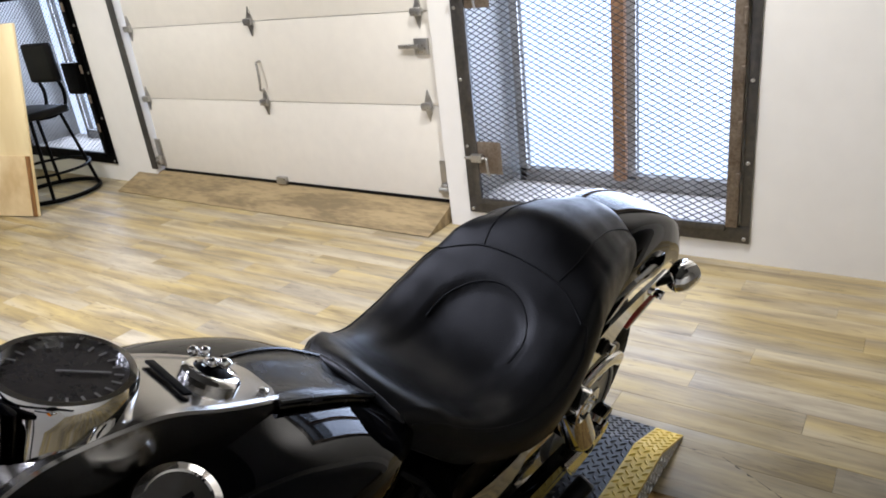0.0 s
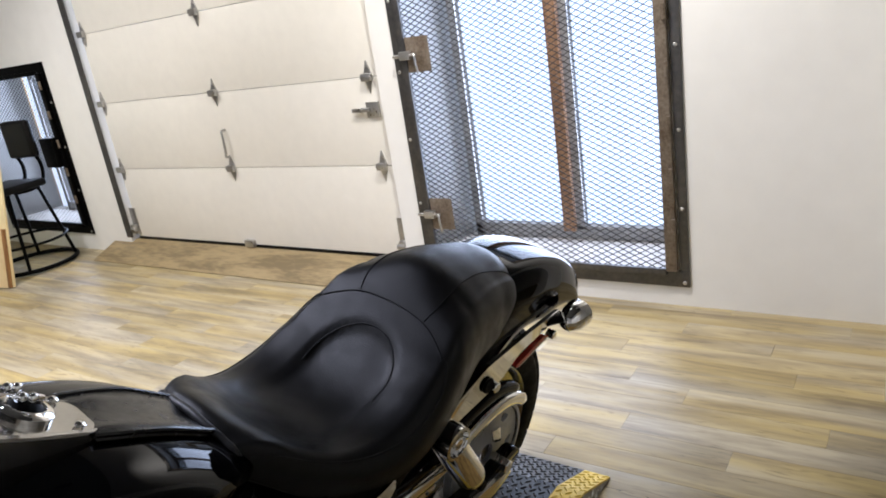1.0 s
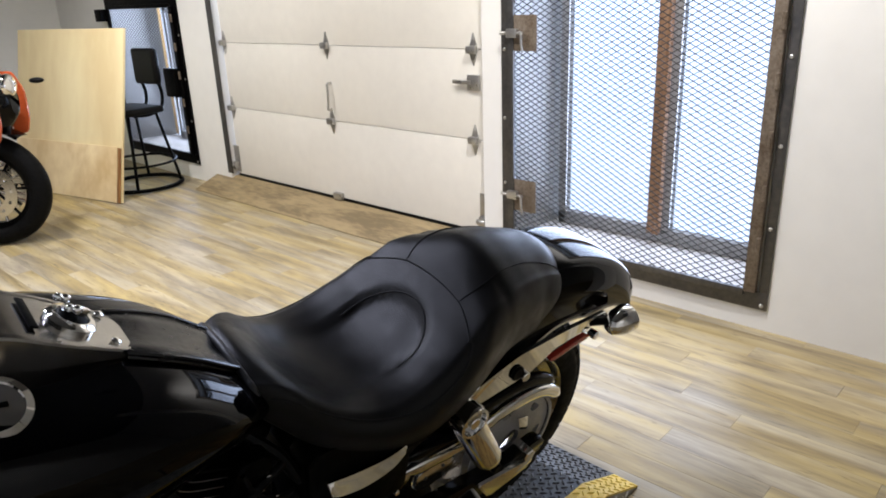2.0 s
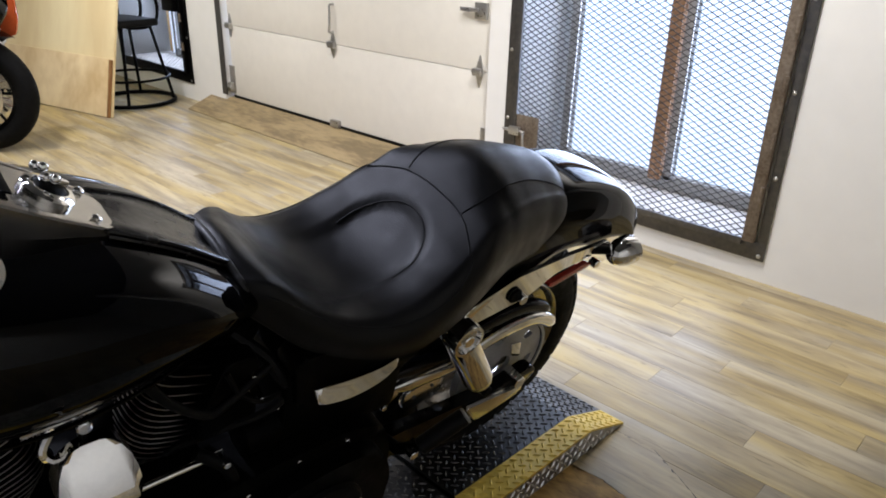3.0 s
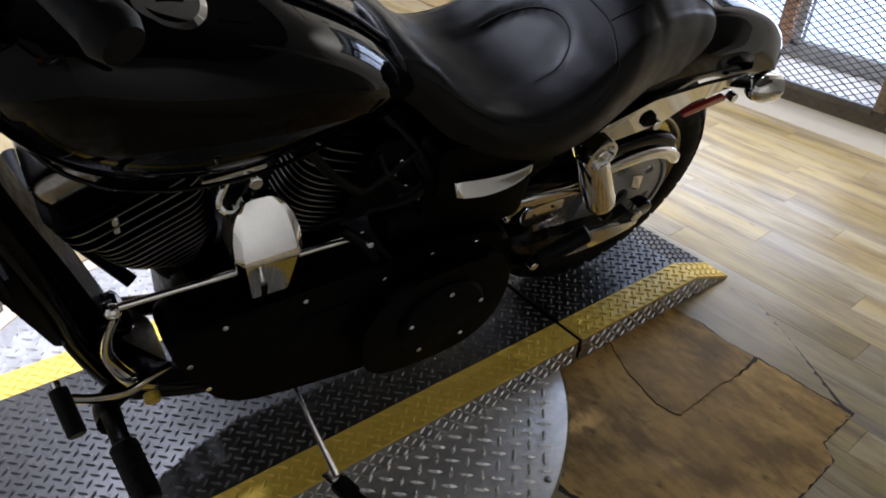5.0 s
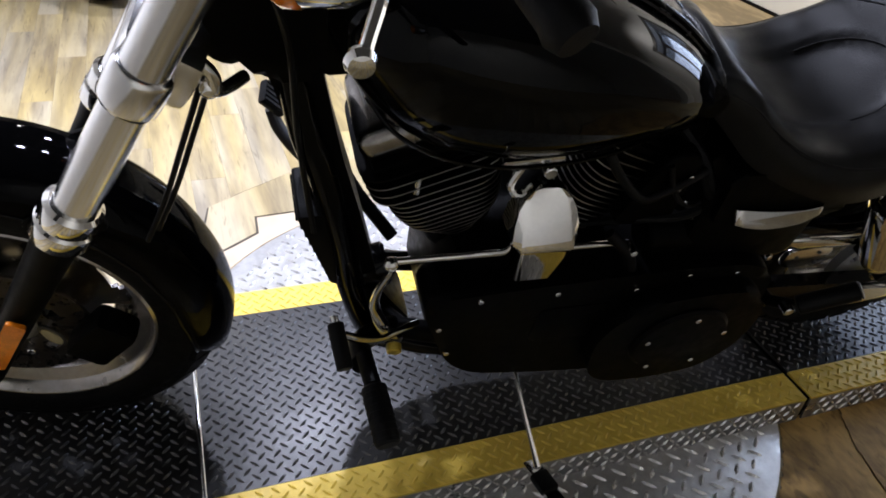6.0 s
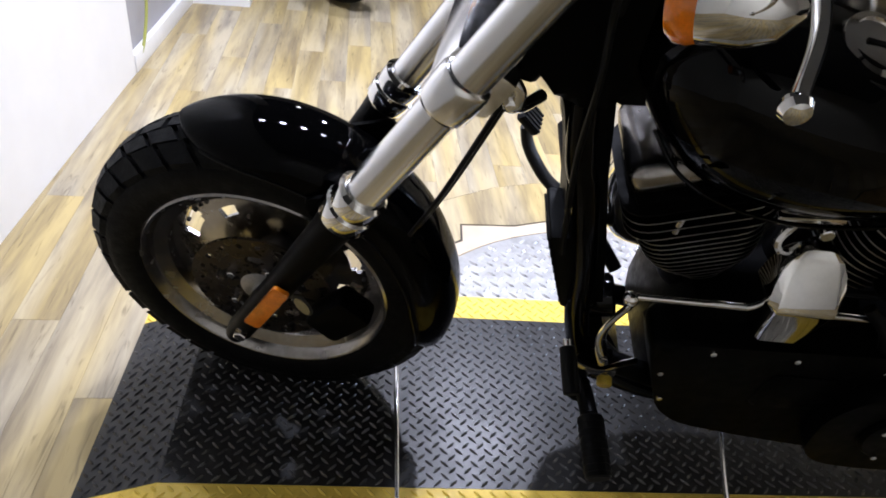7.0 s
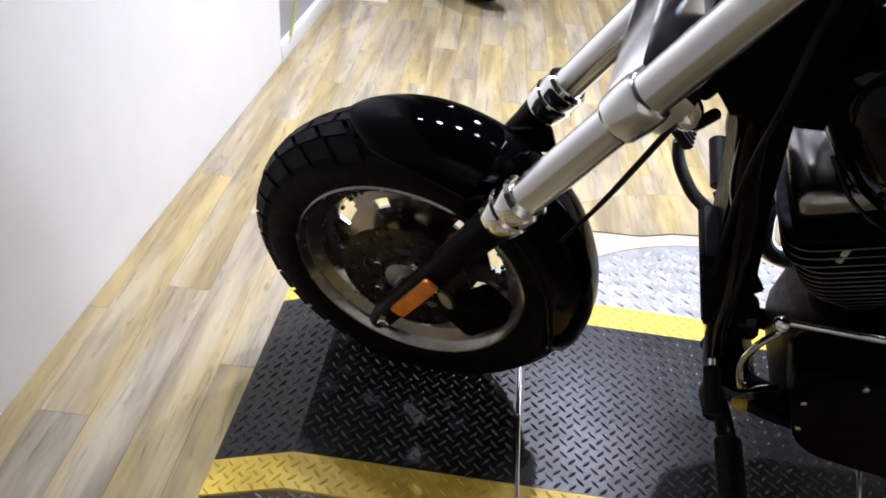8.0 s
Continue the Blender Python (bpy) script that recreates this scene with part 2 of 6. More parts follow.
STEEL_RUST = mat("rusty_steel", (0.10, 0.07, 0.045), 0.6, metal=0.4, var=0.55, scale=14, bump=0.2, bump_scale=140, tint=(0.22, 0.18, 0.14))
TRACK = mat("grey_steel_track", (0.12, 0.117, 0.114), 0.45, metal=0.7, var=0.3, scale=12, rough_var=0.1)
# far floor sheet: the strong lamp light on it is put into this pale colour
LIT_SHEET = wood("lit_pale_floor_sheet", (0.54, 0.45, 0.33), (0.40, 0.32, 0.22), 2.2, (1.0, 0.8, 1), 0.35, rand=0.05)
ZINC = mat("galvanised_steel", (0.55, 0.54, 0.52), 0.35, metal=0.9, var=0.3, scale=25, rough_var=0.1)
SILL = mat("dusty_grey_sill", (0.56, 0.51, 0.45), 0.7, var=0.45, scale=9, bump=0.2, bump_scale=120)
SASH = mat("weathered_aluminium_sash", (0.42, 0.41, 0.40), 0.5, metal=0.4, var=0.35, scale=14)
SKYGLOW = mat("daylight_haze", (0.66, 0.77, 1.0), 0.9, emit=1.6)
DARK_WALL = mat("grey_shop_wall_paint", (0.16, 0.16, 0.16), 0.7, var=0.2, scale=1.5, bump=0.05, bump_scale=160)
BLACK_VINYL = mat("black_vinyl", (0.0035, 0.0035, 0.0038), 0.5, var=0.3, scale=30, bump=0.1, bump_scale=300, spec=0.14)
CABLE_Y = mat("yellow_green_cable", (0.35, 0.36, 0.08), 0.5, var=0.2, scale=30)
RED_PAINT = mat("orange_red_paint", (0.55, 0.10, 0.03), 0.25, coat=0.5, var=0.2, scale=12)


# ---- mesh helpers ----
def part(name, bm, material, parent=None, label="", smooth=40, m=None):
    """Links a bmesh as one mesh object, under a thing or a part."""
    bmesh.ops.recalc_face_normals(bm, faces=bm.faces)
    me = bpy.data.meshes.new(name)
    for f in bm.faces:
        f.smooth = True
    for e in bm.edges:
        if len(e.link_faces) == 2 and e.calc_face_angle(0) > radians(smooth):
            e.smooth = False
    bm.to_mesh(me)
    bm.free()
    me.materials.append(material)
    ob = new(name, me)
    if parent:
        ob.parent = parent
    if m is not None:
        ob.matrix_basis = m
    if label:
        tagged(ob, label)
    return ob


def thing(name, m, label, category, group="", kind=""):
    ob = new(name)
    ob.empty_display_size = 0.1
    ob.matrix_basis = m
    return tagged(ob, label, category, group, kind)


def box(lo, hi, bevel=0.0, bm=None, seg=2):
    bm = bm or bmesh.new()
    r = bmesh.ops.create_cube(bm, size=1)["verts"]
    for v in r:
        v.co = Vector([lo[k] + (v.co[k] + 0.5) * (hi[k] - lo[k]) for k in range(3)])
    if bevel:
        edges = list({e for v in r for e in v.link_edges})
        bmesh.ops.bevel(bm, geom=edges, offset=bevel, segments=seg, affect="EDGES", profile=0.6)
    return bm


def spin(profile, axis="y", n=48, bm=None, centre=(0, 0, 0), closed=False):
    """Revolves (radius, along) pairs about an axis."""
    bm = bm or bmesh.new()
    rings = []
    for r, h in profile:
        ring = []
        for k in range(n):
            a = 2 * math.pi * k / n
            c, s = r * math.cos(a), r * math.sin(a)
            p = {"y": (c, h, s), "x": (h, c, s), "z": (c, s, h)}[axis]
            ring.append(bm.verts.new(Vector(p) + Vector(centre)))
        rings.append(ring)
    pairs = list(zip(rings, rings[1:]))
    if closed:
        pairs.append((rings[-1], rings[0]))
    for a, b in pairs:
        for k in range(n):
            bm.faces.new((a[k], a[(k + 1) % n], b[(k + 1) % n], b[k]))
    if not closed:
        for ring in (rings[0], rings[-1]):
            bm.faces.new(ring)
    return bm


def smooth_line(pts, n=8):
    """Catmull-Rom through points."""
    pts = [Vector(p) for p in pts]
    if len(pts) < 3:
        return pts
    full = [2 * pts[0] - pts[1]] + pts + [2 * pts[-1] - pts[-2]]
    out = []
    for k in range(1, len(full) - 2):
        a, b, c, d = full[k - 1:k + 3]
        for j in range(n):
            t = j / n
            out.append(0.5 * (2 * b + (c - a) * t + (2 * a - 5 * b + 4 * c - d) * t * t + (3 * b - a - 3 * c + d) * t ** 3))
    out.append(pts[-1])
    return out


def tube(pts, r, n=12, bm=None, flat=1.0):
    """Sweeps a circle (or an oval) along points; r may be a list."""
    bm = bm or bmesh.new()
    pts = [Vector(p) for p in pts]
    rad = r if isinstance(r, (list, tuple)) else [r] * len(pts)
    up = None
    rings = []
    for k, p in enumerate(pts):
        d = (pts[min(k + 1, len(pts) - 1)] - pts[max(k - 1, 0)]).normalized()
        if up is None:
            up = d.orthogonal().normalized()
        up = (up - d * up.dot(d)).normalized()
        side = d.cross(up)
        ring = []
        for j in range(n):
            a = 2 * math.pi * j / n
            ring.append(bm.verts.new(p + rad[k] * (up * math.cos(a) + side * math.sin(a) * flat)))
        rings.append(ring)
    for a, b in zip(rings, rings[1:]):
        for j in range(n):
            bm.faces.new((a[j], a[(j + 1) % n], b[(j + 1) % n], b[j]))
    bm.faces.new(rings[0])
    bm.faces.new(rings[-1])
    return bm


def rod(a, b, r, n=16, bm=None, chamfer=0.15):
    """A round bar from a to b with softened ends."""
    a, b = Vector(a), Vector(b)
    d = (b - a).normalized()
    c = r * chamfer
    return tube([a, a + d * c, b - d * c, b], [r - c, r, r, r - c], n, bm)


def plate(outline, y0, y1, bevel=0.0, bm=None, seg=2):
    """A flat shape in x and z, thick from y0 to y1."""
    bm = bm or bmesh.new()
    lo = [bm.verts.new((x, y0, z)) for x, z in outline]
    hi = [bm.verts.new((x, y1, z)) for x, z in outline]
    n = len(outline)
    faces = [bm.faces.new(lo), bm.faces.new(hi)]
    for k in range(n):
        faces.append(bm.faces.new((lo[k], lo[(k + 1) % n], hi[(k + 1) % n], hi[k])))
    if bevel:
        rim = list({e for f in faces[:2] for e in f.edges})
        bmesh.ops.bevel(bm, geom=rim, offset=bevel, segments=seg, affect="EDGES", profile=0.6)
    return bm


def rounded(outline, r, n=4):
    """Rounds the corners of a polygon."""
    out = []
    m = len(outline)
    for k in range(m):
        p, a, b = Vector(outline[k]), Vector(outline[k - 1]), Vector(outline[(k + 1) % m])
        u, v = a - p, b - p
        s = min(r, u.length * 0.45, v.length * 0.45)
        u, v = p + u.normalized() * s, p + v.normalized() * s
        for j in range(n + 1):
            t = j / n
            q = u * (1 - t) ** 2 + p * 2 * t * (1 - t) + v * t * t
            out.append((q.x, q.y))
    return out


def ball(centre, r, scale=(1, 1, 1), bm=None, u=16, v=10):
    bm = bm or bmesh.new()
    for w in bmesh.ops.create_uvsphere(bm, u_segments=u, v_segments=v, radius=r)["verts"]:
        w.co = Vector([w.co[k] * scale[k] + centre[k] for k in range(3)])
    return bm


def skin(rings, bm=None, caps=True, wrap=True):
    """Joins equal rings of points into one surface."""
    bm = bm or bmesh.new()
    vs = [[bm.verts.new(p) for p in ring] for ring in rings]
    n = len(vs[0])
    for a, b in zip(vs, vs[1:]):
        for k in range(n if wrap else n - 1):
            bm.faces.new((a[k], a[(k + 1) % n], b[(k + 1) % n], b[k]))
    if caps:
        bm.faces.new(vs[0])
        bm.faces.new(vs[-1])
    return bm


def lerp(table, x):
    """Smooth value from a table of (x, value) in rising x, without kinks."""
    if x <= table[0][0]:
        return table[0][1]
    if x >= table[-1][0]:
        return table[-1][1]

    def slope(k):
        a, b, c = table[max(k - 1, 0)], table[k], table[min(k + 1, len(table) - 1)]
        if a is b or b is c:
            return (c[1] - a[1]) / (c[0] - a[0])
        d0, d1 = (b[1] - a[1]) / (b[0] - a[0]), (c[1] - b[1]) / (c[0] - b[0])
        return (d0 * (c[0] - b[0]) + d1 * (b[0] - a[0])) / (c[0] - a[0])

    for k in range(len(table) - 1):
        (a, va), (b, vb) = table[k], table[k + 1]
        if x <= b:
            h = b - a
            t = (x - a) / h
            return (va * (1 + 2 * t) * (1 - t) ** 2 + slope(k) * h * t * (1 - t) ** 2 + vb * t * t * (3 - 2 * t) - slope(k + 1) * h * t * t * (1 - t))


# ---- the room ----
WX = -1.67          # inner face of the window wall
H = 3.0


def slab(name, lo, hi, material, label, category):
    ob = part(name, box(lo, hi), material)
    return tagged(ob, label, category, kind="structure")


def wall_run(name, x0, x1, y0, y1, holes, material, label):
    """One wall along y with rectangular openings (ya, yb, za, zb)."""
    bm = bmesh.new()
    ys = sorted({y0, y1, *[h[0] for h in holes], *[h[1] for h in holes]})
    for a, b in zip(ys, ys[1:]):
        cut = [h for h in holes if h[0] <= a + 1e-6 and h[1] >= b - 1e-6]
        if not cut:
            box((x0, a, 0), (x1, b, H), bm=bm)
        else:
            _, _, za, zb = cut[0]
            if za > 0:
                box((x0, a, 0), (x1, b, za), bm=bm)
            box((x0, a, zb), (x1, b, H), bm=bm)
    bmesh.ops.remove_doubles(bm, verts=bm.verts, dist=1e-5)
    inner = [f for f in bm.faces if all(len(e.link_faces) > 2 for e in f.edges)]
    bmesh.ops.delete(bm, geom=inner, context="FACES_ONLY")
    return tagged(part(name, bm, material), label, "wall", kind="structure")


WIN = (-1.13, 0.06, 0.16, 1.95)
DOOR = (-3.83, -1.335, 0.0, 2.35)
WIN2 = (-5.45, -4.37, 0.20, 1.34)
wall_run("wall_west", WX - 0.42, WX, -6.6, 2.7, [WIN, DOOR, WIN2], WALL, "white painted wall with barred windows and an overhead door")
# unseen south wall, set close so that the chrome reflects white
slab("wall_south", (WX - 0.42, 2.7, 0), (3.32, 2.82, H), WALL, "plain white painted wall closing the shop", "wall")
slab("wall_north", (WX, -6.72, 0), (3.2, -6.6, H), WALL, "plain white painted wall closing the shop", "wall")
slab("wall_east", (3.2, -6.6, 0), (3.32, 2.7, H), DARK_WALL, "plain grey painted wall closing the shop", "wall")
slab("ceiling", (WX - 0.4, -6.72, H), (3.32, 2.82, H + 0.1), CEILING, "plain dark painted shop ceiling", "ceiling")
# short return wall beside the window wall
slab("wall_return", (WX, 0.86, 0), (-1.12, 1.0, H), WALL, "short white painted return wall", "wall")
# long partition beside the front wheel, a little out of square
part_m = pose(2.345, -0.85, 0, 0, 0, -2.85)
ob = part("wall_partition", box((0, -0.95, 0), (0.10, 3.53, H)), WALL, m=part_m)
tagged(ob, "white painted partition wall, slightly scuffed", "wall", kind="structure")
ob = part("wall_grey", box((0.02, -1.86, 0), (0.12, -0.95, H)), WALL_GREY, m=part_m)
tagged(ob, "grey painted wall beyond the partition end", "wall", kind="structure")
ob = part("baseboard", box((-0.005, -1.84, 0), (0.02, -0.955, 0.07), 0.004), TRIM, m=part_m)
tagged(ob, "low white baseboard under the grey wall", "baseboard", kind="structure")

slab("wall_stub", (1.99, -2.80, 0), (2.40, -2.66, H), WALL, "short white wall stub beyond the grey wall", "wall")
floor = slab("floor", (-2.1, -6.72, -0.12), (3.32, 2.82, -0.006), JOINT, "floor of pale oak-look vinyl planks", "floor")

# spot heads under the ceiling, out of view, each above its bulb
def track_light(place, target):
    place = Vector(place)
    t = thing("track_light", Matrix.Translation(place), "small black ceiling spot lamp on a short stem, out of view", "spot lamp", "ceiling spot lamps")
    aim = look(Vector((0, 0, 0)), Vector(target) - place)
    part("head", spin([(0.050, 0.004), (0.052, 0.006), (0.052, 0.10), (0.035, 0.13), (0.033, 0.127), (0.048, 0.098), (0.048, 0.006)], "z", 24, closed=True), BLACK_METAL, t, m=aim)
    part("stem", rod((0, 0, 0.09), (0, 0, H - place.z - 0.02), 0.010, 10), BLACK_METAL, t)
    part("base", spin([(0.04, H - place.z - 0.025), (0.045, H - place.z - 0.02), (0.045, H - place.z - 0.001)], "z", 20), BLACK_METAL, t)


for row in SPOTS:
    track_light(row[0], row[1])


# ---- overhead door ----
DX = -1.72
door = thing("overhead_door", pose(DX, 0, 0), "closed cream sectional overhead door with steel hinges", "garage door", kind="structure")
SEAMS = (0.116, 0.615, 1.075, 1.535, 1.995, 2.36)
for k in range(5):
    za, zb = SEAMS[k] + (0.0015 if k else 0), SEAMS[k + 1] - 0.0015
    part("door_panel", box((-0.05, -3.80, za), (0.0, -1.36, zb), 0.004), DOOR_WHITE, door)
part("bottom_seal", box((-0.045, -3.80, 0.098), (0.004, -1.36, 0.116), 0.004), BLACK_VINYL, door, "black rubber bottom seal")


def hinge_mesh():
    bm = plate(rounded([(-0.022, -0.02), (0, -0.085), (0.022, -0.02), (0.022, 0.02), (0, 0.085), (-0.022, 0.02)], 0.008), -0.003, 0.003, 0.001)
    box((-0.03, 0.002, -0.02), (0.03, 0.03, 0.018), 0.006, bm)
    rod((-0.034, 0.022, 0), (0.034, 0.022, 0), 0.007, 8, bm)
    for z in (-0.05, 0.05):
        rod((0, 0.0, z), (0, 0.007, z), 0.006, 8, bm)
    return bm


h0 = part("hinge", hinge_mesh(), ZINC, door, "galvanised steel diamond hinge", m=pose(0.003, -2.61, 0.615, 0, 0, -90))
for y in (-3.77, -2.61, -1.43):
    for z in (0.615, 1.075, 1.535, 1.995):
        if (y, z) != (-2.61, 0.615):
            c = h0.copy()
            scene.collection.objects.link(c)
            c.matrix_basis = pose(0.003, y, z, 0, 0, -90)
for y in (-3.80, -1.37):
    bm = box((0.0, y - 0.035, 0.13), (0.006, y + 0.035, 0.33), 0.002)
    box((0.0, y - 0.02, 0.15), (0.04, y + 0.02, 0.21), 0.008, bm)
    rod((0.035, y - 0.03, 0.18), (0.035, y + 0.03, 0.18), 0.016, 12, bm)
    part("corner_bracket", bm, ZINC, door)
part("lift_handle", tube(smooth_line([(0.0, -2.60, 0.85), (0.03, -2.60, 0.845), (0.035, -2.595, 0.80), (0.035, -2.60, 0.72), (0.03, -2.61, 0.69), (0.0, -2.61, 0.685)]), 0.007), ZINC, door)
bm = box((0.0, -2.64, 0.105), (0.03, -2.56, 0.15), 0.006)
part("step_plate", bm, ZINC, door)
bm = box((0.0, -1.47, 0.87), (0.014, -1.39, 0.95), 0.004)
rod((0.01, -1.5, 0.912), (0.03, -1.5, 0.912), 0.012, 10, bm)
box((0.014, -1.56, 0.902), (0.026, -1.44, 0.922), 0.003, bm)
part("lock", bm, ZINC, door)
# side tracks
for y, s in ((-3.845, 1), (-1.335, -1)):
    bm = box((-0.03, y - 0.008, 0.12), (0.05, y + 0.008, 2.4), 0.002)
    box((0.044, y - 0.03, 0.12), (0.052, y + 0.034, 2.4), 0.002, bm)
    if s > 0:
        part("track", bm, TRACK, door, "grey steel track")
    else:
        bm.free()
part("weather_strip", box((-0.02, -1.36, 0.13), (0.02, -1.337, 2.3), 0.003), TRIM, door)

# plywood ramp under the door
ramp = thing("door_ramp", pose(0, 0, 0), "worn brown plywood ramp under the overhead door", "ramp")
for ya, yb in ((-4.05, -1.35),):
    bm = skin([[(-1.715, y, 0.002), (-1.472, y, 0.001), (-1.468, y, 0.005), (-1.70, y, 0.097), (-1.715, y, 0.098)] for y in (ya, yb)])
    part("ramp_board", bm, RAMP_WOOD, ramp, smooth=20)
part("sill_board", box((-1.80, -4.05, 0.0), (-1.717, -1.35, 0.100), 0.003), RAMP_WOOD, ramp)


# ---- windows behind steel grilles ----
def grille(name, y0, y1, z0, z1, cell_w, cell_h, thick, latch_y, label, bar=STEEL_DARK, edge=STEEL_RUST):
    """Steel frame on the wall with an expanded-metal leaf in it."""
    g = thing(name, pose(WX, 0, 0), label, "window grille", kind="structure")
    w = 0.075
    for part_name, lo, hi in (("frame_bar", (0.002, y0, z0), (0.012, y1, z0 + w)), ("frame_bar", (0.002, y0, z1 - w), (0.012, y1, z1)),
                              ("frame_bar", (0.002, y0, z0 + w), (0.012, y0 + w * 0.85, z1 - w)), ("frame_bar", (0.002, y1 - w * 0.5, z0 + w), (0.012, y1, z1 - w))):
        part(part_name, box(lo, hi, 0.002), bar, g)
    bm = box((0.004, y1 - 0.092, z0 + w), (0.034, y1 - 0.045, z1 - w), 0.004)
    part("hinge_bar", bm, edge, g)
    part("leaf_bar", box((0.012, y0 + 0.05, z0 + w - 0.02), (0.032, y0 + 0.085, z1 - w), 0.003), bar, g)
    part("leaf_bar", box((0.012, y0 + 0.085, z0 + w - 0.02), (0.032, y1 - 0.092, z0 + w + 0.01), 0.003), bar, g)
    part("leaf_bar", box((0.012, y0 + 0.085, z1 - w - 0.01), (0.032, y1 - 0.092, z1 - w + 0.02), 0.003), bar, g)
    k = 0
    z = z0 + 0.28
    while z < z1 - 0.1:
        part("barrel", rod((0.04, y1 - 0.05, z - 0.03), (0.04, y1 - 0.05, z + 0.03), 0.009, 10), STEEL_RUST, g)
        z += 0.21
    bolts = [(y1 - 0.02, z) for z in np.arange(z0 + 0.02, z1, 0.325)] + [(y0 + 0.02, z) for z in np.arange(z0 + 0.02, z1, 0.325)] + [((y0 + y1) / 2, z0 + 0.02)]
    for y, z in bolts:
        part("bolt", spin([(0.0085, 0.012), (0.0085, 0.016), (0.005, 0.019)], "x", 10, centre=(0, y, z)), ZINC, g)
    # mesh of two families of flat strands
    a0, a1, b0, b1 = y0 + 0.07, y1 - 0.07, z0 + 0.06, z1 - 0.06
    bm = bmesh.new()
    slope = cell_h / cell_w
    for sgn in (1, -1):
        c = b0 - slope * (a1 - a0) if sgn > 0 else b0
        end = b1 if sgn > 0 else b1 + slope * (a1 - a0)
        while c < end:
            # z = c + sgn * slope * (y - a0)
            ya, yb = a0, a1
            if sgn > 0:
                ya, yb = max(a0, a0 + (b0 - c) / slope), min(a1, a0 + (b1 - c) / slope)
            else:
                ya, yb = max(a0, a0 + (c - b1) / slope), min(a1, a0 + (c - b0) / slope)
            if yb - ya > 0.004:
                za, zb = c + sgn * slope * (ya - a0), c + sgn * slope * (yb - a0)
                t = thick
                vs = [bm.verts.new(p) for p in ((0.016 + 0.002 * sgn, ya, za - t), (0.016 + 0.002 * sgn, yb, zb - t), (0.016 + 0.002 * sgn, yb, zb + t), (0.016 + 0.002 * sgn, ya, za + t),
                                                (0.020 + 0.002 * sgn, ya, za - t), (0.020 + 0.002 * sgn, yb, zb - t), (0.020 + 0.002 * sgn, yb, zb + t), (0.020 + 0.002 * sgn, ya, za + t))]
                for f in ((0, 1, 2, 3), (4, 5, 6, 7), (0, 1, 5, 4), (2, 3, 7, 6)):
                    bm.faces.new([vs[q] for q in f])
            c += cell_h
    tagged(part("expanded_mesh", bm, MESH_STEEL, g, "dark expanded-steel mesh"), kind="stuff")
    for ly, lz in latch_y:
        part("lock_plate", box((0.022, ly, lz - 0.08), (0.026, ly + 0.13, lz + 0.08), 0.001), STEEL_RUST, g, "rusty steel lock plate")
        bm = box((0.026, ly - 0.03, lz - 0.02), (0.05, ly + 0.03, lz + 0.02), 0.004)
        rod((0.04, ly - 0.07, lz), (0.04, ly + 0.06, lz), 0.008, 10, bm)
        tube(smooth_line([(0.045, ly + 0.05, lz + 0.005), (0.06, ly + 0.065, lz), (0.062, ly + 0.07, lz - 0.05), (0.055, ly + 0.072, lz - 0.085)]), 0.006, 8, bm)
        part("latch", bm, ZINC, g, "galvanised slide latch")
    return g


grille("window_grille_1", -1.205, 0.135, 0.09, 2.02, 0.0490, 0.0262, 0.0018, [(-1.12, 1.16), (-1.12, 0.385)], "dark steel security grille of expanded mesh over the window")
grille("window_grille_2", -5.51, -4.28, 0.13, 1.41, 0.0490, 0.0262, 0.0008, [], "dark steel security grille over the second window", BLACK_METAL, BLACK_METAL)
g2 = [o for o in scene.objects if o.name == "window_grille_2"][0]
part("lock_box", box((0.02, -4.53, 0.66), (0.07, -4.36, 0.88), 0.006), BLACK_METAL, g2, "black steel lock box")
part("lock_box", box((0.02, -5.58, 1.23), (0.08, -5.46, 1.33), 0.006), BLACK_METAL, g2, "black steel lock box")


def window(name, y0, y1, z0, z1, mull, label):
    w = thing(name, pose(WX, 0, 0), label, "window", kind="structure")
    d = -0.36
    part("window_sill", box((d - 0.02, y0 - 0.02, z0 - 0.06), (-0.003, y1 + 0.02, z0 + 0.004), 0.006), SILL, w, "dusty grey sill")
    fw = 0.045
    ya = y0 + (0.05 if mull else 0.3)
    for lo, hi in (((d, ya, z0), (d + 0.05, ya + fw, z1)), ((d, y1 - 0.03, z0), (d + 0.05, y1, z1)), ((d, ya, z0 + 0.004), (d + 0.05, y1, z0 + fw + 0.03)), ((d, ya, z1 - fw), (d + 0.05, y1, z1))):
        part("window_frame", box(lo, hi, 0.004), SASH, w)
    if mull:
        part("mullion", box((d - 0.01, mull - 0.055, z0 + 0.05), (d + 0.075, mull + 0.005, z1), 0.004), POST, w, "raw brown timber mullion")
        part("window_frame", box((d, mull + 0.008, z0 + 0.05), (d + 0.05, mull + 0.05, z1), 0.004), SASH, w)
    pane = part("pane", box((d + 0.02, ya, z0), (d + 0.026, y1, z1)), GLASS, w)
    pane.visible_shadow = False
    return w


window("window_1", WIN[0], WIN[1], WIN[2], WIN[3], -0.50, "tall window with a raw timber mullion and dusty sill")
window("window_2", WIN2[0], WIN2[1], WIN2[2], WIN2[3], None, "window with a weathered sash behind the steel grille")
bk = part("backdrop", box((-3.2, -7.5, -1.0), (-3.15, 2.5, 4.5)), SKYGLOW)
tagged(bk, "plain bright hazy daylight outside the windows", "backdrop", kind="structure")


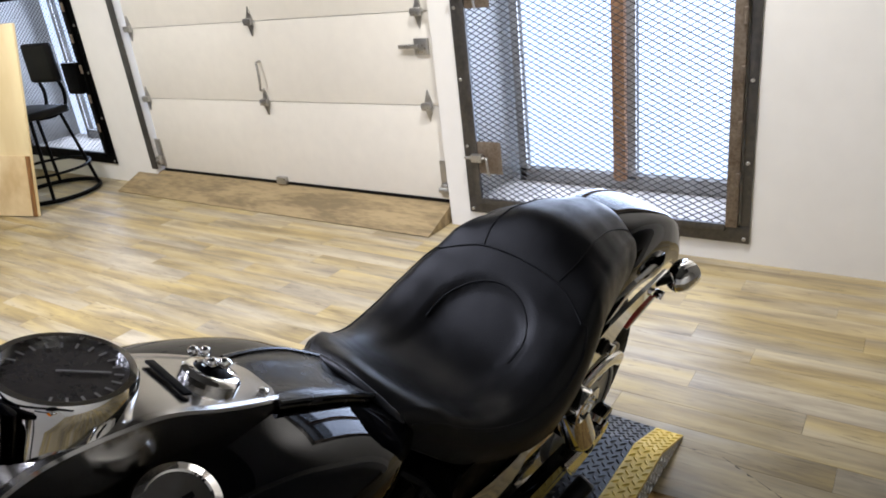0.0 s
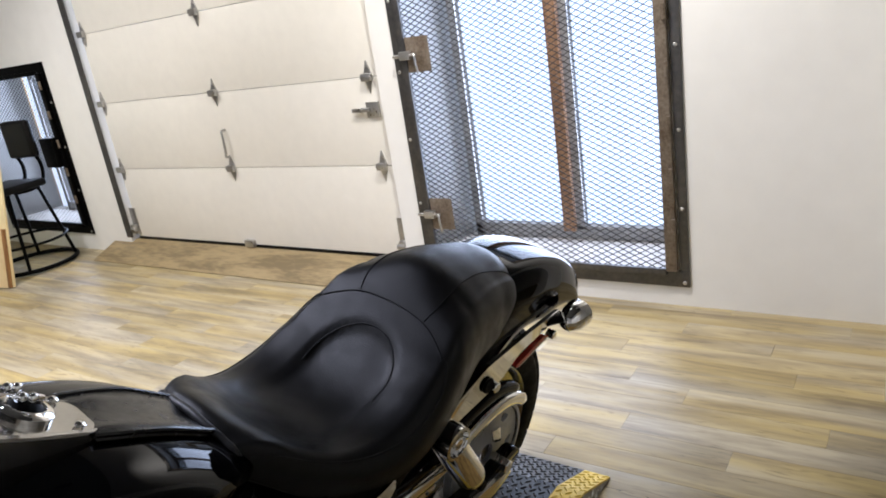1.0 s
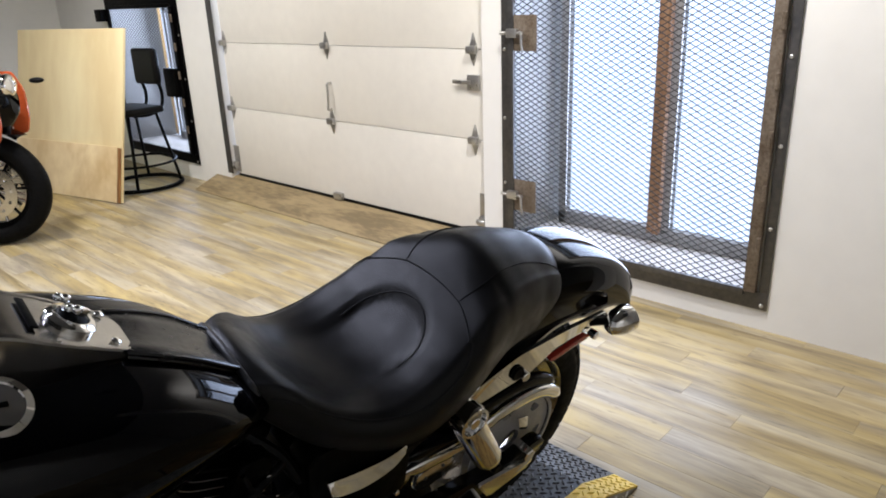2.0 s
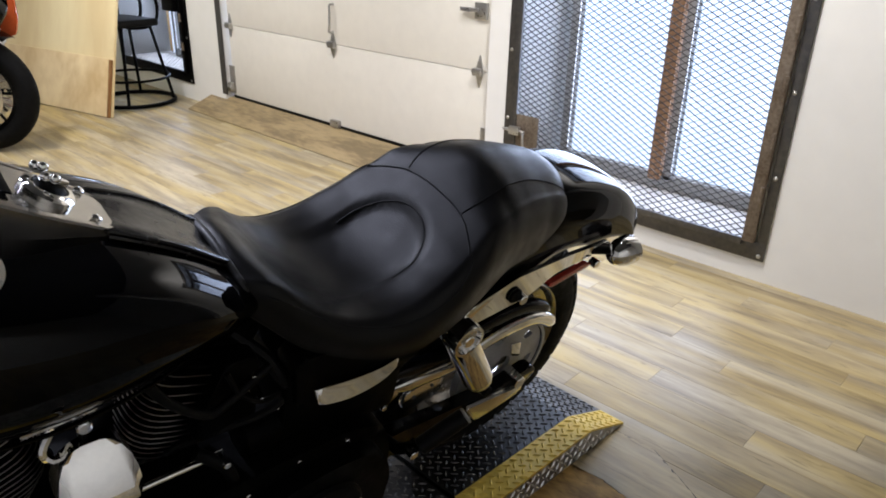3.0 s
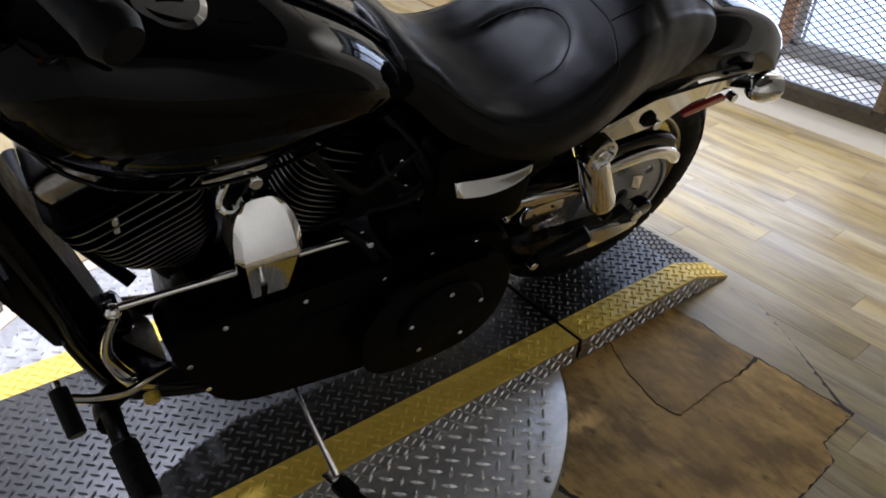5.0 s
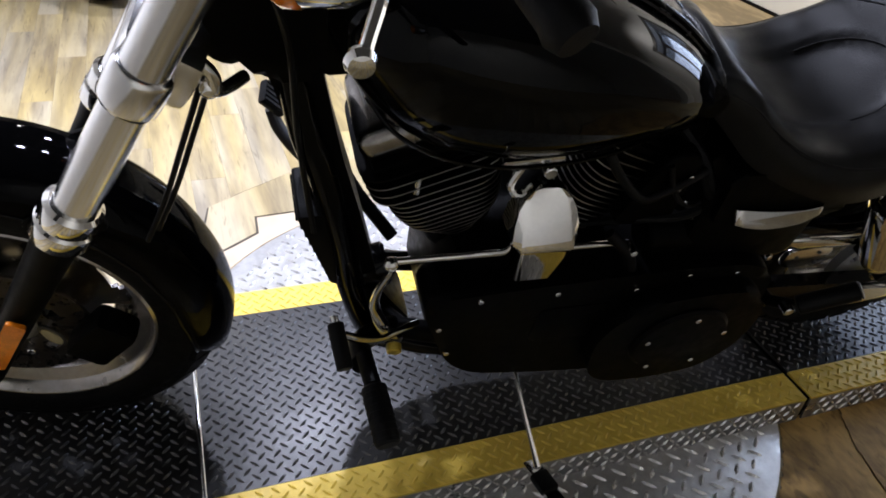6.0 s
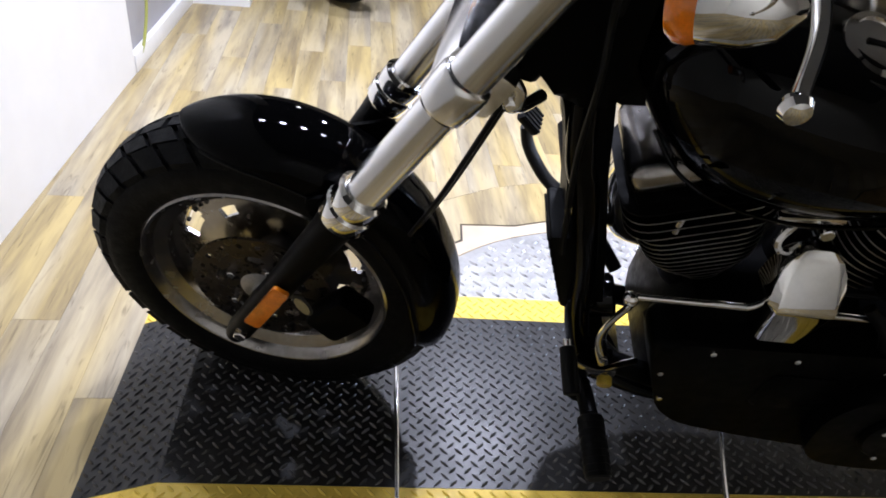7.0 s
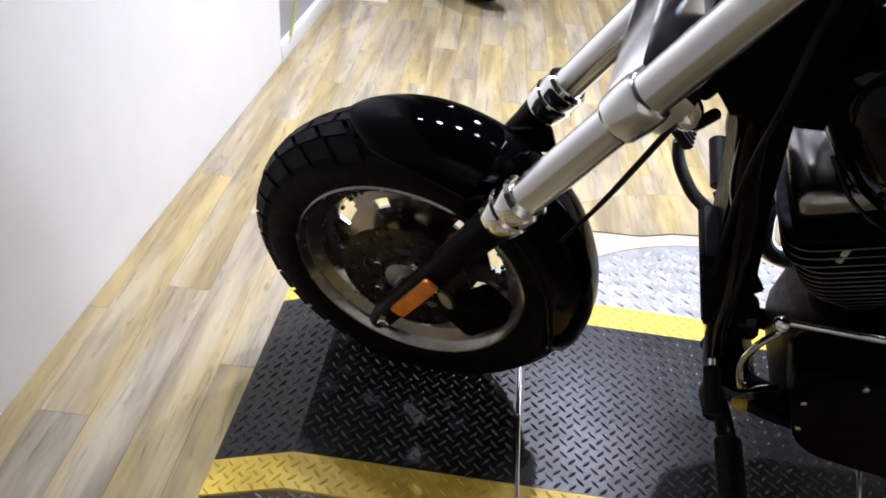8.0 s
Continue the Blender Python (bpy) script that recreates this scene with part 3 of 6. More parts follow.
# ---- turntable and display platform ----
def lugs(points, size, height, bm=None, top=None):
    """Raised lozenge treads; points are (x, y, angle), top gives the surface height."""
    bm = bm or bmesh.new()
    L, W = size
    for x, y, a in points:
        c, s = math.cos(a), math.sin(a)
        def at(u, v, h):
            px, py = x + u * c - v * s, y + u * s + v * c
            return bm.verts.new((px, py, top(px, py) + h))
        base = [at(-L, 0, 0.0002), at(-L * 0.4, -W, 0.0002), at(L * 0.4, -W, 0.0002), at(L, 0, 0.0002), at(L * 0.4, W, 0.0002), at(-L * 0.4, W, 0.0002)]
        up = [at(-L * 0.55, 0, height), at(L * 0.55, 0, height)]
        for f in ((0, 1, 6), (1, 2, 7, 6), (2, 3, 7), (3, 4, 7), (4, 5, 6, 7), (5, 0, 6)):
            bm.faces.new([(base + up)[k] for k in f])
    return bm


def tread_grid(x0, x1, y0, y1, pitch, keep=None):
    out = []
    d = pitch / math.sqrt(2)
    edge = pitch * 0.3
    n = int((x1 - x0 + y1 - y0) / d) + 2
    for i in range(-n, n):
        for j in range(-n, n):
            x, y = x0 + (i + j) * d + 0.012, y0 + (i - j) * d + 0.012
            if x0 + edge < x < x1 - edge and y0 + edge < y < y1 - edge and (keep is None or keep(x, y)):
                out.append((x, y, radians(45) if (i + j) % 2 else radians(-45)))
    return out


disc = thing("turntable", pose(0.765, -0.18, 0), "round bare-steel tread-plate turntable set in the floor", "turntable")
part("disc", spin([(0.672, -0.02), (0.672, 0.004), (0.668, 0.006)], "z", 96), DECK_BARE, disc)
pts = tread_grid(-0.68, 0.68, -0.68, 0.68, 0.031, lambda x, y: math.hypot(x, y) < 0.65 and abs(y) > 0.25)
tagged(part("tread", lugs(pts, (0.0165, 0.0042), 0.0042, top=lambda x, y: 0.006), TREAD_STEEL, disc), kind="stuff")
for a in (30, 75, 118, 205, 250, 300):
    part("screw", spin([(0.008, 0.006), (0.008, 0.008), (0.005, 0.009)], "z", 10, centre=(0.655 * math.cos(radians(a)), 0.655 * math.sin(radians(a)), 0)), ZINC, disc)

PZ = 0.07
DECK_YAW = -2.0
deck_m = pose(0.745, -0.130, 0, 0, 0, DECK_YAW)
XA, XJ0, XJ1, XB, HALF = -1.215, -0.605, 0.635, 1.200, 0.308
KA, KB = XA + 0.165, XB - 0.155


def deck_z(x):
    if x < KA:
        return 0.008 + (PZ - 0.008) * (x - XA) / (KA - XA)
    if x > KB:
        return 0.008 + (PZ - 0.008) * (XB - x) / (XB - KB)
    return PZ


deck = thing("display_platform", deck_m, "low black tread-plate platform with bright yellow edges and sloping ends", "platform")
YS = 0.078
for xa, xb in ((XA, XJ0 - 0.007), (XJ0 + 0.007, XJ1 - 0.003), (XJ1 + 0.003, XB)):
    xs = sorted({xa, xb, *[k for k in (KA, KB) if xa < k < xb]})
    sec = thing("section", Matrix.Identity(4), "", "")
    sec.parent = deck
    for key in list(sec.keys()):
        del sec[key]

    def strip(name, ya, yb, material, lug, lift=0.0):
        rings = [[(x, ya, deck_z(x) - 0.006), (x, yb, deck_z(x) - 0.006), (x, yb, deck_z(x) + lift), (x, ya, deck_z(x) + lift)] for x in xs]
        part(name, skin(rings), material, sec, smooth=20)
        pts = tread_grid(xa + 0.002, xb - 0.002, ya, yb, 0.0200)
        tagged(part("tread", lugs(pts, (0.0112, 0.0031), 0.0032, top=lambda x, y: deck_z(x) + lift), lug, sec), kind="stuff")

    strip("deck_plate", -HALF + YS, HALF - YS, DECK_BLACK, TREAD_BLACK)
    strip("yellow_edge", HALF - YS + 0.001, HALF, DECK_YELLOW, DECK_YELLOW)
    strip("yellow_edge", -HALF, -HALF + YS - 0.001, DECK_YELLOW, DECK_YELLOW)
    for s in (1, -1):
        rings = [[(x, s * (HALF - 0.004), 0.002), (x, s * HALF, 0.002), (x, s * HALF, deck_z(x) - 0.0065), (x, s * (HALF - 0.004), deck_z(x) - 0.0065)] for x in xs]
        part("side_plate", skin(rings), SIDE_STEEL, sec, "bare tread-plate side")
        bm = bmesh.new()
        k = 0
        x = xa + 0.02
        while x < xb - 0.02:
            z = 0.014
            j = 0
            while z < deck_z(x) - 0.016:
                a = radians(45) if (k + j) % 2 else radians(-45)
                c, sn = math.cos(a) * 0.0125, math.sin(a) * 0.0125
                q = [bm.verts.new((x - c, s * (HALF + 0.0002), z - sn)), bm.verts.new((x + sn * 0.28, s * (HALF + 0.0002), z - c * 0.28)), bm.verts.new((x + c, s * (HALF + 0.0002), z + sn)),
                     bm.verts.new((x - sn * 0.28, s * (HALF + 0.0002), z + c * 0.28)), bm.verts.new((x, s * (HALF + 0.0034), z))]
                for i in range(4):
                    bm.faces.new((q[i], q[(i + 1) % 4], q[4]))
                z += 0.0195
                j += 1
            x += 0.0195
            k += 1
        tagged(part("side_tread", bm, TREAD_STEEL, sec), kind="stuff")
# bright rod in the front joint
part("joint_rod", rod((XJ1, -HALF + 0.01, PZ + 0.004), (XJ1, HALF - 0.005, PZ + 0.004), 0.0045, 10), SATIN, deck, "thin bright steel rod in the joint")
part("core", box((XA + 0.17, -HALF + 0.006, 0.007), (XB - 0.16, HALF - 0.006, PZ - 0.012)), BLACK_METAL, deck)


# ---- the motorcycle ----
BIKE = Matrix.Translation((-0.02, -0.054, PZ + 0.002)) @ Matrix.Rotation(radians(-6.0), 4, "Z") @ Matrix.Rotation(radians(-15.7), 4, "X")
bike = thing("motorcycle", BIKE, "black cruiser motorcycle with chrome trim leaning on its stand", "motorcycle")
RAKE = radians(28.4)
AX = Vector((1.641, 0, 0.312))
UP = Vector((-math.sin(RAKE), 0, math.cos(RAKE)))
BACK = Vector((-math.cos(RAKE), 0, -math.sin(RAKE)))
S0 = AX + BACK * 0.07
LEAN = Matrix.Translation((-0.021, -0.07, PZ + 0.002)) @ Matrix.Rotation(radians(-6.0), 4, "Z") @ Matrix.Rotation(radians(-17.5), 4, "X")
# the front end, turned at the steering head
STEER = BIKE.inverted() @ LEAN @ Matrix.Translation((0, -0.005, 0)) @ Matrix.Translation(S0) @ Matrix.Rotation(radians(-9.0), 4, UP) @ Matrix.Translation(-S0)
ROLL = STEER @ Matrix.Translation((0, -0.012, -0.010))


def fork(s, y=0.0, b=0.0):
    """A point s along the fork from the axle, b behind it."""
    return AX + UP * s + BACK * b + Vector((0, y, 0))


def tyre_profile(r, w, rim):
    return [(rim, -w * 0.36), (rim + 0.012, -w * 0.46), ((r + rim) / 2, -w * 0.5), (r - 0.035, -w * 0.46), (r - 0.012, -w * 0.33), (r - 0.003, -w * 0.17), (r, 0),
            (r - 0.003, w * 0.17), (r - 0.012, w * 0.33), (r - 0.035, w * 0.46), ((r + rim) / 2, w * 0.5), (rim + 0.012, w * 0.46), (rim, w * 0.36)]


def tread_blocks(c, r, w, n):
    """Separate rubber blocks round the crown, in staggered rows."""
    bm = bmesh.new()
    rows = ((-0.46, -0.30), (-0.275, -0.10), (-0.075, 0.075), (0.10, 0.275), (0.30, 0.46))
    for j, (ya, yb) in enumerate(rows):
        for k in range(n):
            a0 = 2 * math.pi * (k + 0.5 * (j % 2)) / n
            a1 = a0 + 2 * math.pi / n * 0.82
            skew = 0.16 * 2 * math.pi / n * (-1 if j < 2 else 1 if j > 2 else 0)
            vs = []
            for h in (-0.008, 0.0035):
                for y, sk in ((ya, -skew), (yb, skew)):
                    d = abs(y)
                    rr = r - 0.012 * (d / 0.33) ** 2 - 0.16 * max(d - 0.33, 0) ** 1.35 + h
                    for a in ((a0 + sk, a1 + sk) if y == ya else (a1 + sk, a0 + sk)):
                        vs.append(bm.verts.new((c[0] + rr * math.cos(a), c[1] + y * w, c[2] + rr * math.sin(a))))
            for f in ((4, 5, 6, 7), (0, 1, 5, 4), (1, 2, 6, 5), (2, 3, 7, 6), (3, 0, 4, 7)):
                bm.faces.new([vs[q] for q in f])
    return bm


def slotted_disc(c, r0, r1, y, thick, holes, dish=0.0, n=120, m=14):
    """A disc with oval holes (radius, angle, half length, half width), dished towards the hub."""
    bm = bmesh.new()
    grid = []
    for i in range(m + 1):
        r = r0 + (r1 - r0) * i / m
        grid.append([bm.verts.new((c[0] + r * math.cos(2 * math.pi * k / n), y + dish * math.cos((r - r0) / (r1 - r0) * math.pi / 2), c[2] + r * math.sin(2 * math.pi * k / n))) for k in range(n)])
    for i in range(m):
        for k in range(n):
            r = r0 + (r1 - r0) * (i + 0.5) / m
            a = 2 * math.pi * (k + 0.5) / n
            inside = False
            for hr, ha, hl, hw in holes:
                da = (a - ha + math.pi) % (2 * math.pi) - math.pi
                if (da * hr / hl) ** 2 + ((r - hr) / hw) ** 2 < 1:
                    inside = True
            if not inside:
                bm.faces.new((grid[i][k], grid[i][(k + 1) % n], grid[i + 1][(k + 1) % n], grid[i + 1][k]))
    loose = [v for v in bm.verts if not v.link_faces]
    bmesh.ops.delete(bm, geom=loose, context="VERTS")
    bmesh.ops.solidify(bm, geom=bm.faces[:], thickness=thick)
    return bm


def wheel(name, c, r, w, rim, m, disc_y, blocks, label):
    rw = part(name, spin([(rim - 0.012, -w * 0.28), (rim - 0.002, -w * 0.42), (rim + 0.003, -w * 0.44), (rim + 0.007, -w * 0.42), (rim + 0.006, -w * 0.36), (rim - 0.03, -w * 0.2), (rim - 0.03, w * 0.2),
                          (rim + 0.006, w * 0.36), (rim + 0.007, w * 0.42), (rim + 0.003, w * 0.44), (rim - 0.002, w * 0.42), (rim - 0.010, w * 0.28), (rim - 0.020, w * 0.10), (rim - 0.040, -w * 0.02), (rim - 0.044, -w * 0.08), (rim - 0.030, -w * 0.14)], "y", 72, centre=c, closed=True),
              WHEEL_ALLOY, bike, label, m=m)
    part("tyre", spin(tyre_profile(r - 0.0065, w, rim), "y", 72, centre=c, closed=True), RUBBER, rw, "black rubber tyre")
    tagged(part("tread", tread_blocks(c, r, w, blocks), RUBBER, rw), kind="stuff")
    holes = [(rim * 0.72, 2 * math.pi * k / 5 + 0.35, 0.032, 0.018) for k in range(5)] + [(rim * 0.62, 2 * math.pi * (k + 0.5) / 5 + 0.35, 0.018, 0.012) for k in range(5)]
    part("wheel_disc", slotted_disc(c, 0.045, rim - 0.035, c[1] - w * 0.10, 0.008, holes, dish=0.02), WHEEL_ALLOY, rw, "polished slotted wheel disc")
    part("hub", spin([(0.03, -w * 0.5), (0.04, -w * 0.45), (0.045, -0.02), (0.045, 0.02), (0.04, w * 0.45), (0.03, w * 0.5)], "y", 32, centre=c), GREY_CAST, rw)
    return rw


fw = wheel("front_wheel", AX, 0.313, 0.136, 0.211, ROLL, 0.06, 34, "polished front wheel rim")
rotor_holes = [(0.108, 2 * math.pi * k / 20, 0.005, 0.0055) for k in range(20)] + [(0.072, 2 * math.pi * k / 5 + 0.2, 0.017, 0.010) for k in range(5)]
part("brake_disc", slotted_disc(AX, 0.04, 0.124, AX[1] + 0.062, 0.005, rotor_holes, n=144, m=20), ROTOR, fw, "dark drilled brake disc")
for k in range(5):
    a = 2 * math.pi * (k + 0.5) / 5
    part("disc_bolt", rod((AX.x + 0.06 * math.cos(a), 0.06, AX.z + 0.06 * math.sin(a)), (AX.x + 0.06 * math.cos(a), 0.074, AX.z + 0.06 * math.sin(a)), 0.007, 8), CHROME, fw)
badge = part("caliper_badge", spin([(0.021, 0.0), (0.021, 0.003), (0.018, 0.004)], "y", 28), CAST_DARK, bike, "dark oval caliper badge", m=STEER @ Matrix.Translation((1.548, 0.112, 0.372)) @ Matrix.Rotation(radians(28), 4, "Y") @ Matrix.Diagonal((0.55, 1.0, 1.25, 1.0)))
part("badge_face", spin([(0.016, 0.004), (0.016, 0.0055), (0.014, 0.006)], "y", 28), BADGE_TAN, badge, "tan badge face")
for k in range(30):
    a = 2 * math.pi * k / 30
    part("rim_rivet", rod((AX.x + 0.162 * math.cos(a), -0.006, AX.z + 0.162 * math.sin(a)), (AX.x + 0.162 * math.cos(a), 0.0005, AX.z + 0.162 * math.sin(a)), 0.0038, 8), CAST_DARK, fw)
rw = wheel("rear_wheel", Vector((0.004, 0, 0.320)), 0.308, 0.134, 0.207, None, 0.0, 32, "polished rear wheel rim")
pulley_holes = [(0.098, 2 * math.pi * k / 6 + 2.3, 0.015, 0.012) for k in range(6)]
part("pulley", slotted_disc((0.0, 0, 0.320), 0.03, 0.128, 0.088, 0.010, pulley_holes), PULLEY_GREY, rw, "grey slotted belt pulley")
part("pulley_rim", spin([(0.128, 0.074), (0.136, 0.074), (0.136, 0.094), (0.128, 0.094)], "y", 64, centre=(0.0, 0, 0.320), closed=True), PULLEY_GREY, rw)

# fork: sliders, rings, tubes
for s in (1, -1):
    y = 0.128 * s
    leg = part("fork_slider", tube([fork(-0.045, y), fork(-0.02, y), fork(0.06, y), fork(0.16, y), fork(0.30, y), fork(0.348, y)], [0.017, 0.022, 0.0225, 0.0235, 0.027, 0.031], 20), BLACK_METAL, bike, "black lower fork leg", m=STEER)
    bm = tube([fork(0.338, y), fork(0.343, y), fork(0.367, y), fork(0.370, y), fork(0.374, y), fork(0.397, y), fork(0.402, y)], [0.033, 0.0365, 0.0365, 0.033, 0.0355, 0.0345, 0.029], 24)
    part("fork_ring", bm, CHROME, leg, "chrome dust-cover ring")
    part("fork_tube", tube([fork(0.38, y), fork(0.88, y)], 0.0258, 24), SATIN, bike, "bright steel fork tube", m=STEER)
    bm = tube([fork(0.572, y), fork(0.575, y), fork(0.581, y), fork(0.600, y), fork(0.619, y), fork(0.625, y), fork(0.628, y)], [0.0262, 0.0300, 0.0322, 0.0326, 0.0322, 0.0300, 0.0262], 28)
    part("fork_clamp", bm, SATIN, bike, "satin fork clamp", m=STEER)
    part("axle_nut", rod(fork(0, s * 0.135), fork(0, s * 0.160), 0.011, 6), CHROME, bike, m=STEER)
    if s > 0:
        bm = plate(rounded([(-0.058, -0.013), (0.058, -0.013), (0.058, 0.013), (-0.058, 0.013)], 0.004), 0, 0.007, 0.002)
        ang = math.degrees(math.atan2(UP.z, UP.x))
        p = fork(0.110, 0.154)
        refl = part("side_reflector", bm, ORANGE, bike, "orange side reflector on the fork", m=STEER @ pose(p.x, p.y, p.z, 0, -ang, 0))
part("axle", rod(fork(0, -0.135), fork(0, 0.14), 0.012), SATIN, bike, m=STEER)
bm = box((-0.035, -0.115, -0.03), (0.05, 0.115, 0.035), 0.014)
part("lower_yoke", bm, SATIN, bike, "satin lower fork yoke", m=STEER @ Matrix.Translation(fork(0.605, 0, 0.02)) @ Matrix.Rotation(RAKE * -1, 4, "Y"))
part("top_yoke", box((-0.05, -0.135, -0.018), (0.05, 0.135, 0.018), 0.012), BLACK_METAL, bike, m=STEER @ Matrix.Translation(fork(0.86, 0, 0.02)) @ Matrix.Rotation(-RAKE, 4, "Y"))
part("steering_stem", tube([fork(0.6, 0, 0.07), fork(0.88, 0, 0.07)], 0.03, 16), BLACK_METAL, bike, m=STEER)
# headlamp shell
bm = spin([(0.02, -0.12), (0.06, -0.10), (0.085, -0.04), (0.09, 0.02), (0.094, 0.03), (0.09, 0.045), (0.05, 0.055)], "x", 32)
part("headlamp", bm, BLACK_PAINT, bike, "black headlamp shell", m=STEER @ Matrix.Translation(fork(0.80, 0, -0.10)))
# brake line bracket and hoses
bm = tube(smooth_line([fork(0.63, 0.085, 0.04), fork(0.62, 0.085, 0.065), fork(0.60, 0.08, 0.08), fork(0.605, 0.04, 0.105)]), 0.008, 10)
ball(fork(0.60, 0.08, 0.07), 0.014, bm=bm)
part("hose_bracket", bm, CHROME, bike, "chrome brake-hose bracket", m=STEER)
for dy, db in ((0.06, 0.07), (0.085, 0.060)):
    part("brake_hose", tube(smooth_line([fork(0.60, dy, db), fork(0.51, dy + 0.003, db + 0.016), fork(0.42, dy, db + 0.032), fork(0.33, dy, db + 0.042)]), 0.0036, 8), BLACK_VINYL, bike, "thin black brake hose", m=STEER)
# caliper
bm = box((-0.05, 0.05, -0.035), (0.05, 0.10, 0.035), 0.014)
part("brake_caliper", bm, BLACK_METAL, bike, "black brake caliper", m=STEER @ Matrix.Translation(fork(0.07, 0, 0.125)) @ Matrix.Rotation(radians(50), 4, "Y"))

# front fender: a crowned shell round the tyre
rings = []
for k in range(49):
    t = k / 48
    a = radians(69 + (196 - 69) * (t ** 1.15))
    r = 0.331 + 0.011 * math.sin(math.pi * min(1, t * 1.4))
    tip = math.sqrt(max(0.0, 1 - (1 - min(1, (t + 0.004) / 0.30)) ** 2))
    w = 0.077 * tip * (1 - 0.25 * max(0, (t - 0.92) / 0.08) ** 2)
    drop = (0.050 + 0.022 * min(1, t / 0.5)) * tip * (1 - 0.3 * max(0, (t - 0.85) / 0.15))
    sect = []
    for j in range(25):
        q = -1 + 2 * j / 24
        y = w * math.sin(q * math.pi / 2 * 0.98)
        rr = r - drop * (1 - math.cos(q * math.pi / 2 * 0.98)) ** 1.15
        sect.append((AX.x + rr * math.cos(a), y, AX.z + rr * math.sin(a)))
    rings.append(sect)
bm = skin(rings, caps=False, wrap=False)
bmesh.ops.solidify(bm, geom=bm.faces[:], thickness=0.004)
for k in (0, -1):
    tube([Vector(r[k]) for r in rings[4:]], 0.0032, 8, bm=bm)
ff = part("front_fender", bm, BLACK_PAINT, bike, "gloss black front fender", m=ROLL, smooth=60)
for s in (1, -1):
    bm = plate(rounded([(-0.05, -0.025), (0.05, -0.02), (0.05, 0.02), (-0.05, 0.025)], 0.01), s * 0.078, s * 0.086, 0.002)
    part("fender_bracket", bm, BLACK_METAL, ff, m=pose(fork(0.30).x, 0, fork(0.30).z, 0, 20, 0))

# handlebar with controls
top = fork(0.93, 0, 0.05)
bar = part("handlebar", tube(smooth_line([(1.115, 0.275, 1.122), (1.15, 0.215, 1.133), (1.21, 0.13, 1.13), (1.265, 0.05, 1.12), (1.265, -0.05, 1.12), (1.21, -0.13, 1.13), (1.15, -0.215, 1.133), (1.115, -0.275, 1.122)]), 0.0145, 16), BLACK_METAL, bike, "black handlebar")
for s in (1, -1):
    part("riser", rod((1.265, 0.05 * s, 1.02), (1.266, 0.05 * s, 1.128), 0.021, 16), BLACK_METAL, bar)
    bm = tube([(1.125, 0.255 * s, 1.127), (1.115, 0.275 * s, 1.121), (1.074, 0.372 * s, 1.090), (1.071, 0.380 * s, 1.087), (1.067, 0.390 * s, 1.084)], [0.017, 0.0185, 0.0185, 0.020, 0.015], 18)
    part("grip", bm, BLACK_VINYL, bar, "black rubber grip")
    bm = tube(smooth_line([(1.175, 0.255 * s, 1.142), (1.185, 0.31 * s, 1.134), (1.190, 0.37 * s, 1.114), (1.208, 0.418 * s, 1.098)]), [0.0042] * 25, 10, flat=1.25)
    part("lever", bm, CHROME, bar, "chrome hand lever")
    bm = spin([(0.0035, -0.0065), (0.0075, -0.005), (0.0095, 0.0), (0.0075, 0.005), (0.0035, 0.0065)], "y", 20, centre=(1.211, 0.424 * s, 1.097))
    part("lever_ball", bm, CHROME, bar)
    part("control_housing", box((1.12, 0.235 * s - 0.028, 1.105), (1.19, 0.235 * s + 0.028, 1.158), 0.014), BLACK_METAL, bar)
    sig = part("turn_signal", spin([(0.006, -0.066), (0.024, -0.048), (0.032, -0.02), (0.034, 0.012), (0.034, 0.02)], "x", 28), CHROME, bike, "chrome bullet turn signal", m=pose(1.213, 0.298 * s, 1.083, 0, 14, -28) @ Matrix.Diagonal((0.72, 0.95, 0.95, 1.0)))
    part("lens", spin([(0.033, 0.02), (0.0355, 0.028), (0.0355, 0.040), (0.031, 0.049), (0.010, 0.052)], "x", 28), AMBER, sig, "amber lens")
    part("signal_stalk", rod((1.235, 0.16 * s, 1.10), (1.225, 0.29 * s, 1.095), 0.009, 10), BLACK_METAL, bike)

# fuel tank
T_W = [(0.60, 0.045), (0.612, 0.076), (0.635, 0.100), (0.66, 0.118), (0.72, 0.148), (0.80, 0.172), (0.90, 0.190), (0.98, 0.192), (1.06, 0.178), (1.12, 0.150), (1.16, 0.108), (1.185, 0.05)]
T_T = [(0.60, 0.768), (0.66, 0.808), (0.72, 0.854), (0.80, 0.896), (0.90, 0.930), (1.00, 0.954), (1.08, 0.958), (1.14, 0.940), (1.185, 0.90)]
T_B = [(0.60, 0.752), (0.63, 0.737), (0.66, 0.729), (0.72, 0.719), (0.80, 0.710), (0.90, 0.702), (1.00, 0.708), (1.07, 0.728), (1.13, 0.775), (1.16, 0.82), (1.185, 0.865)]


def tank_top(x, y):
    w, t, b = lerp(T_W, x), lerp(T_T, x), lerp(T_B, x)
    q = min(abs(y) / max(w, 1e-4), 1)
    mid = b + (t - b) * 0.62
    return mid + (t - mid) * (1 - q ** 3.6) ** (1 / 2.0)


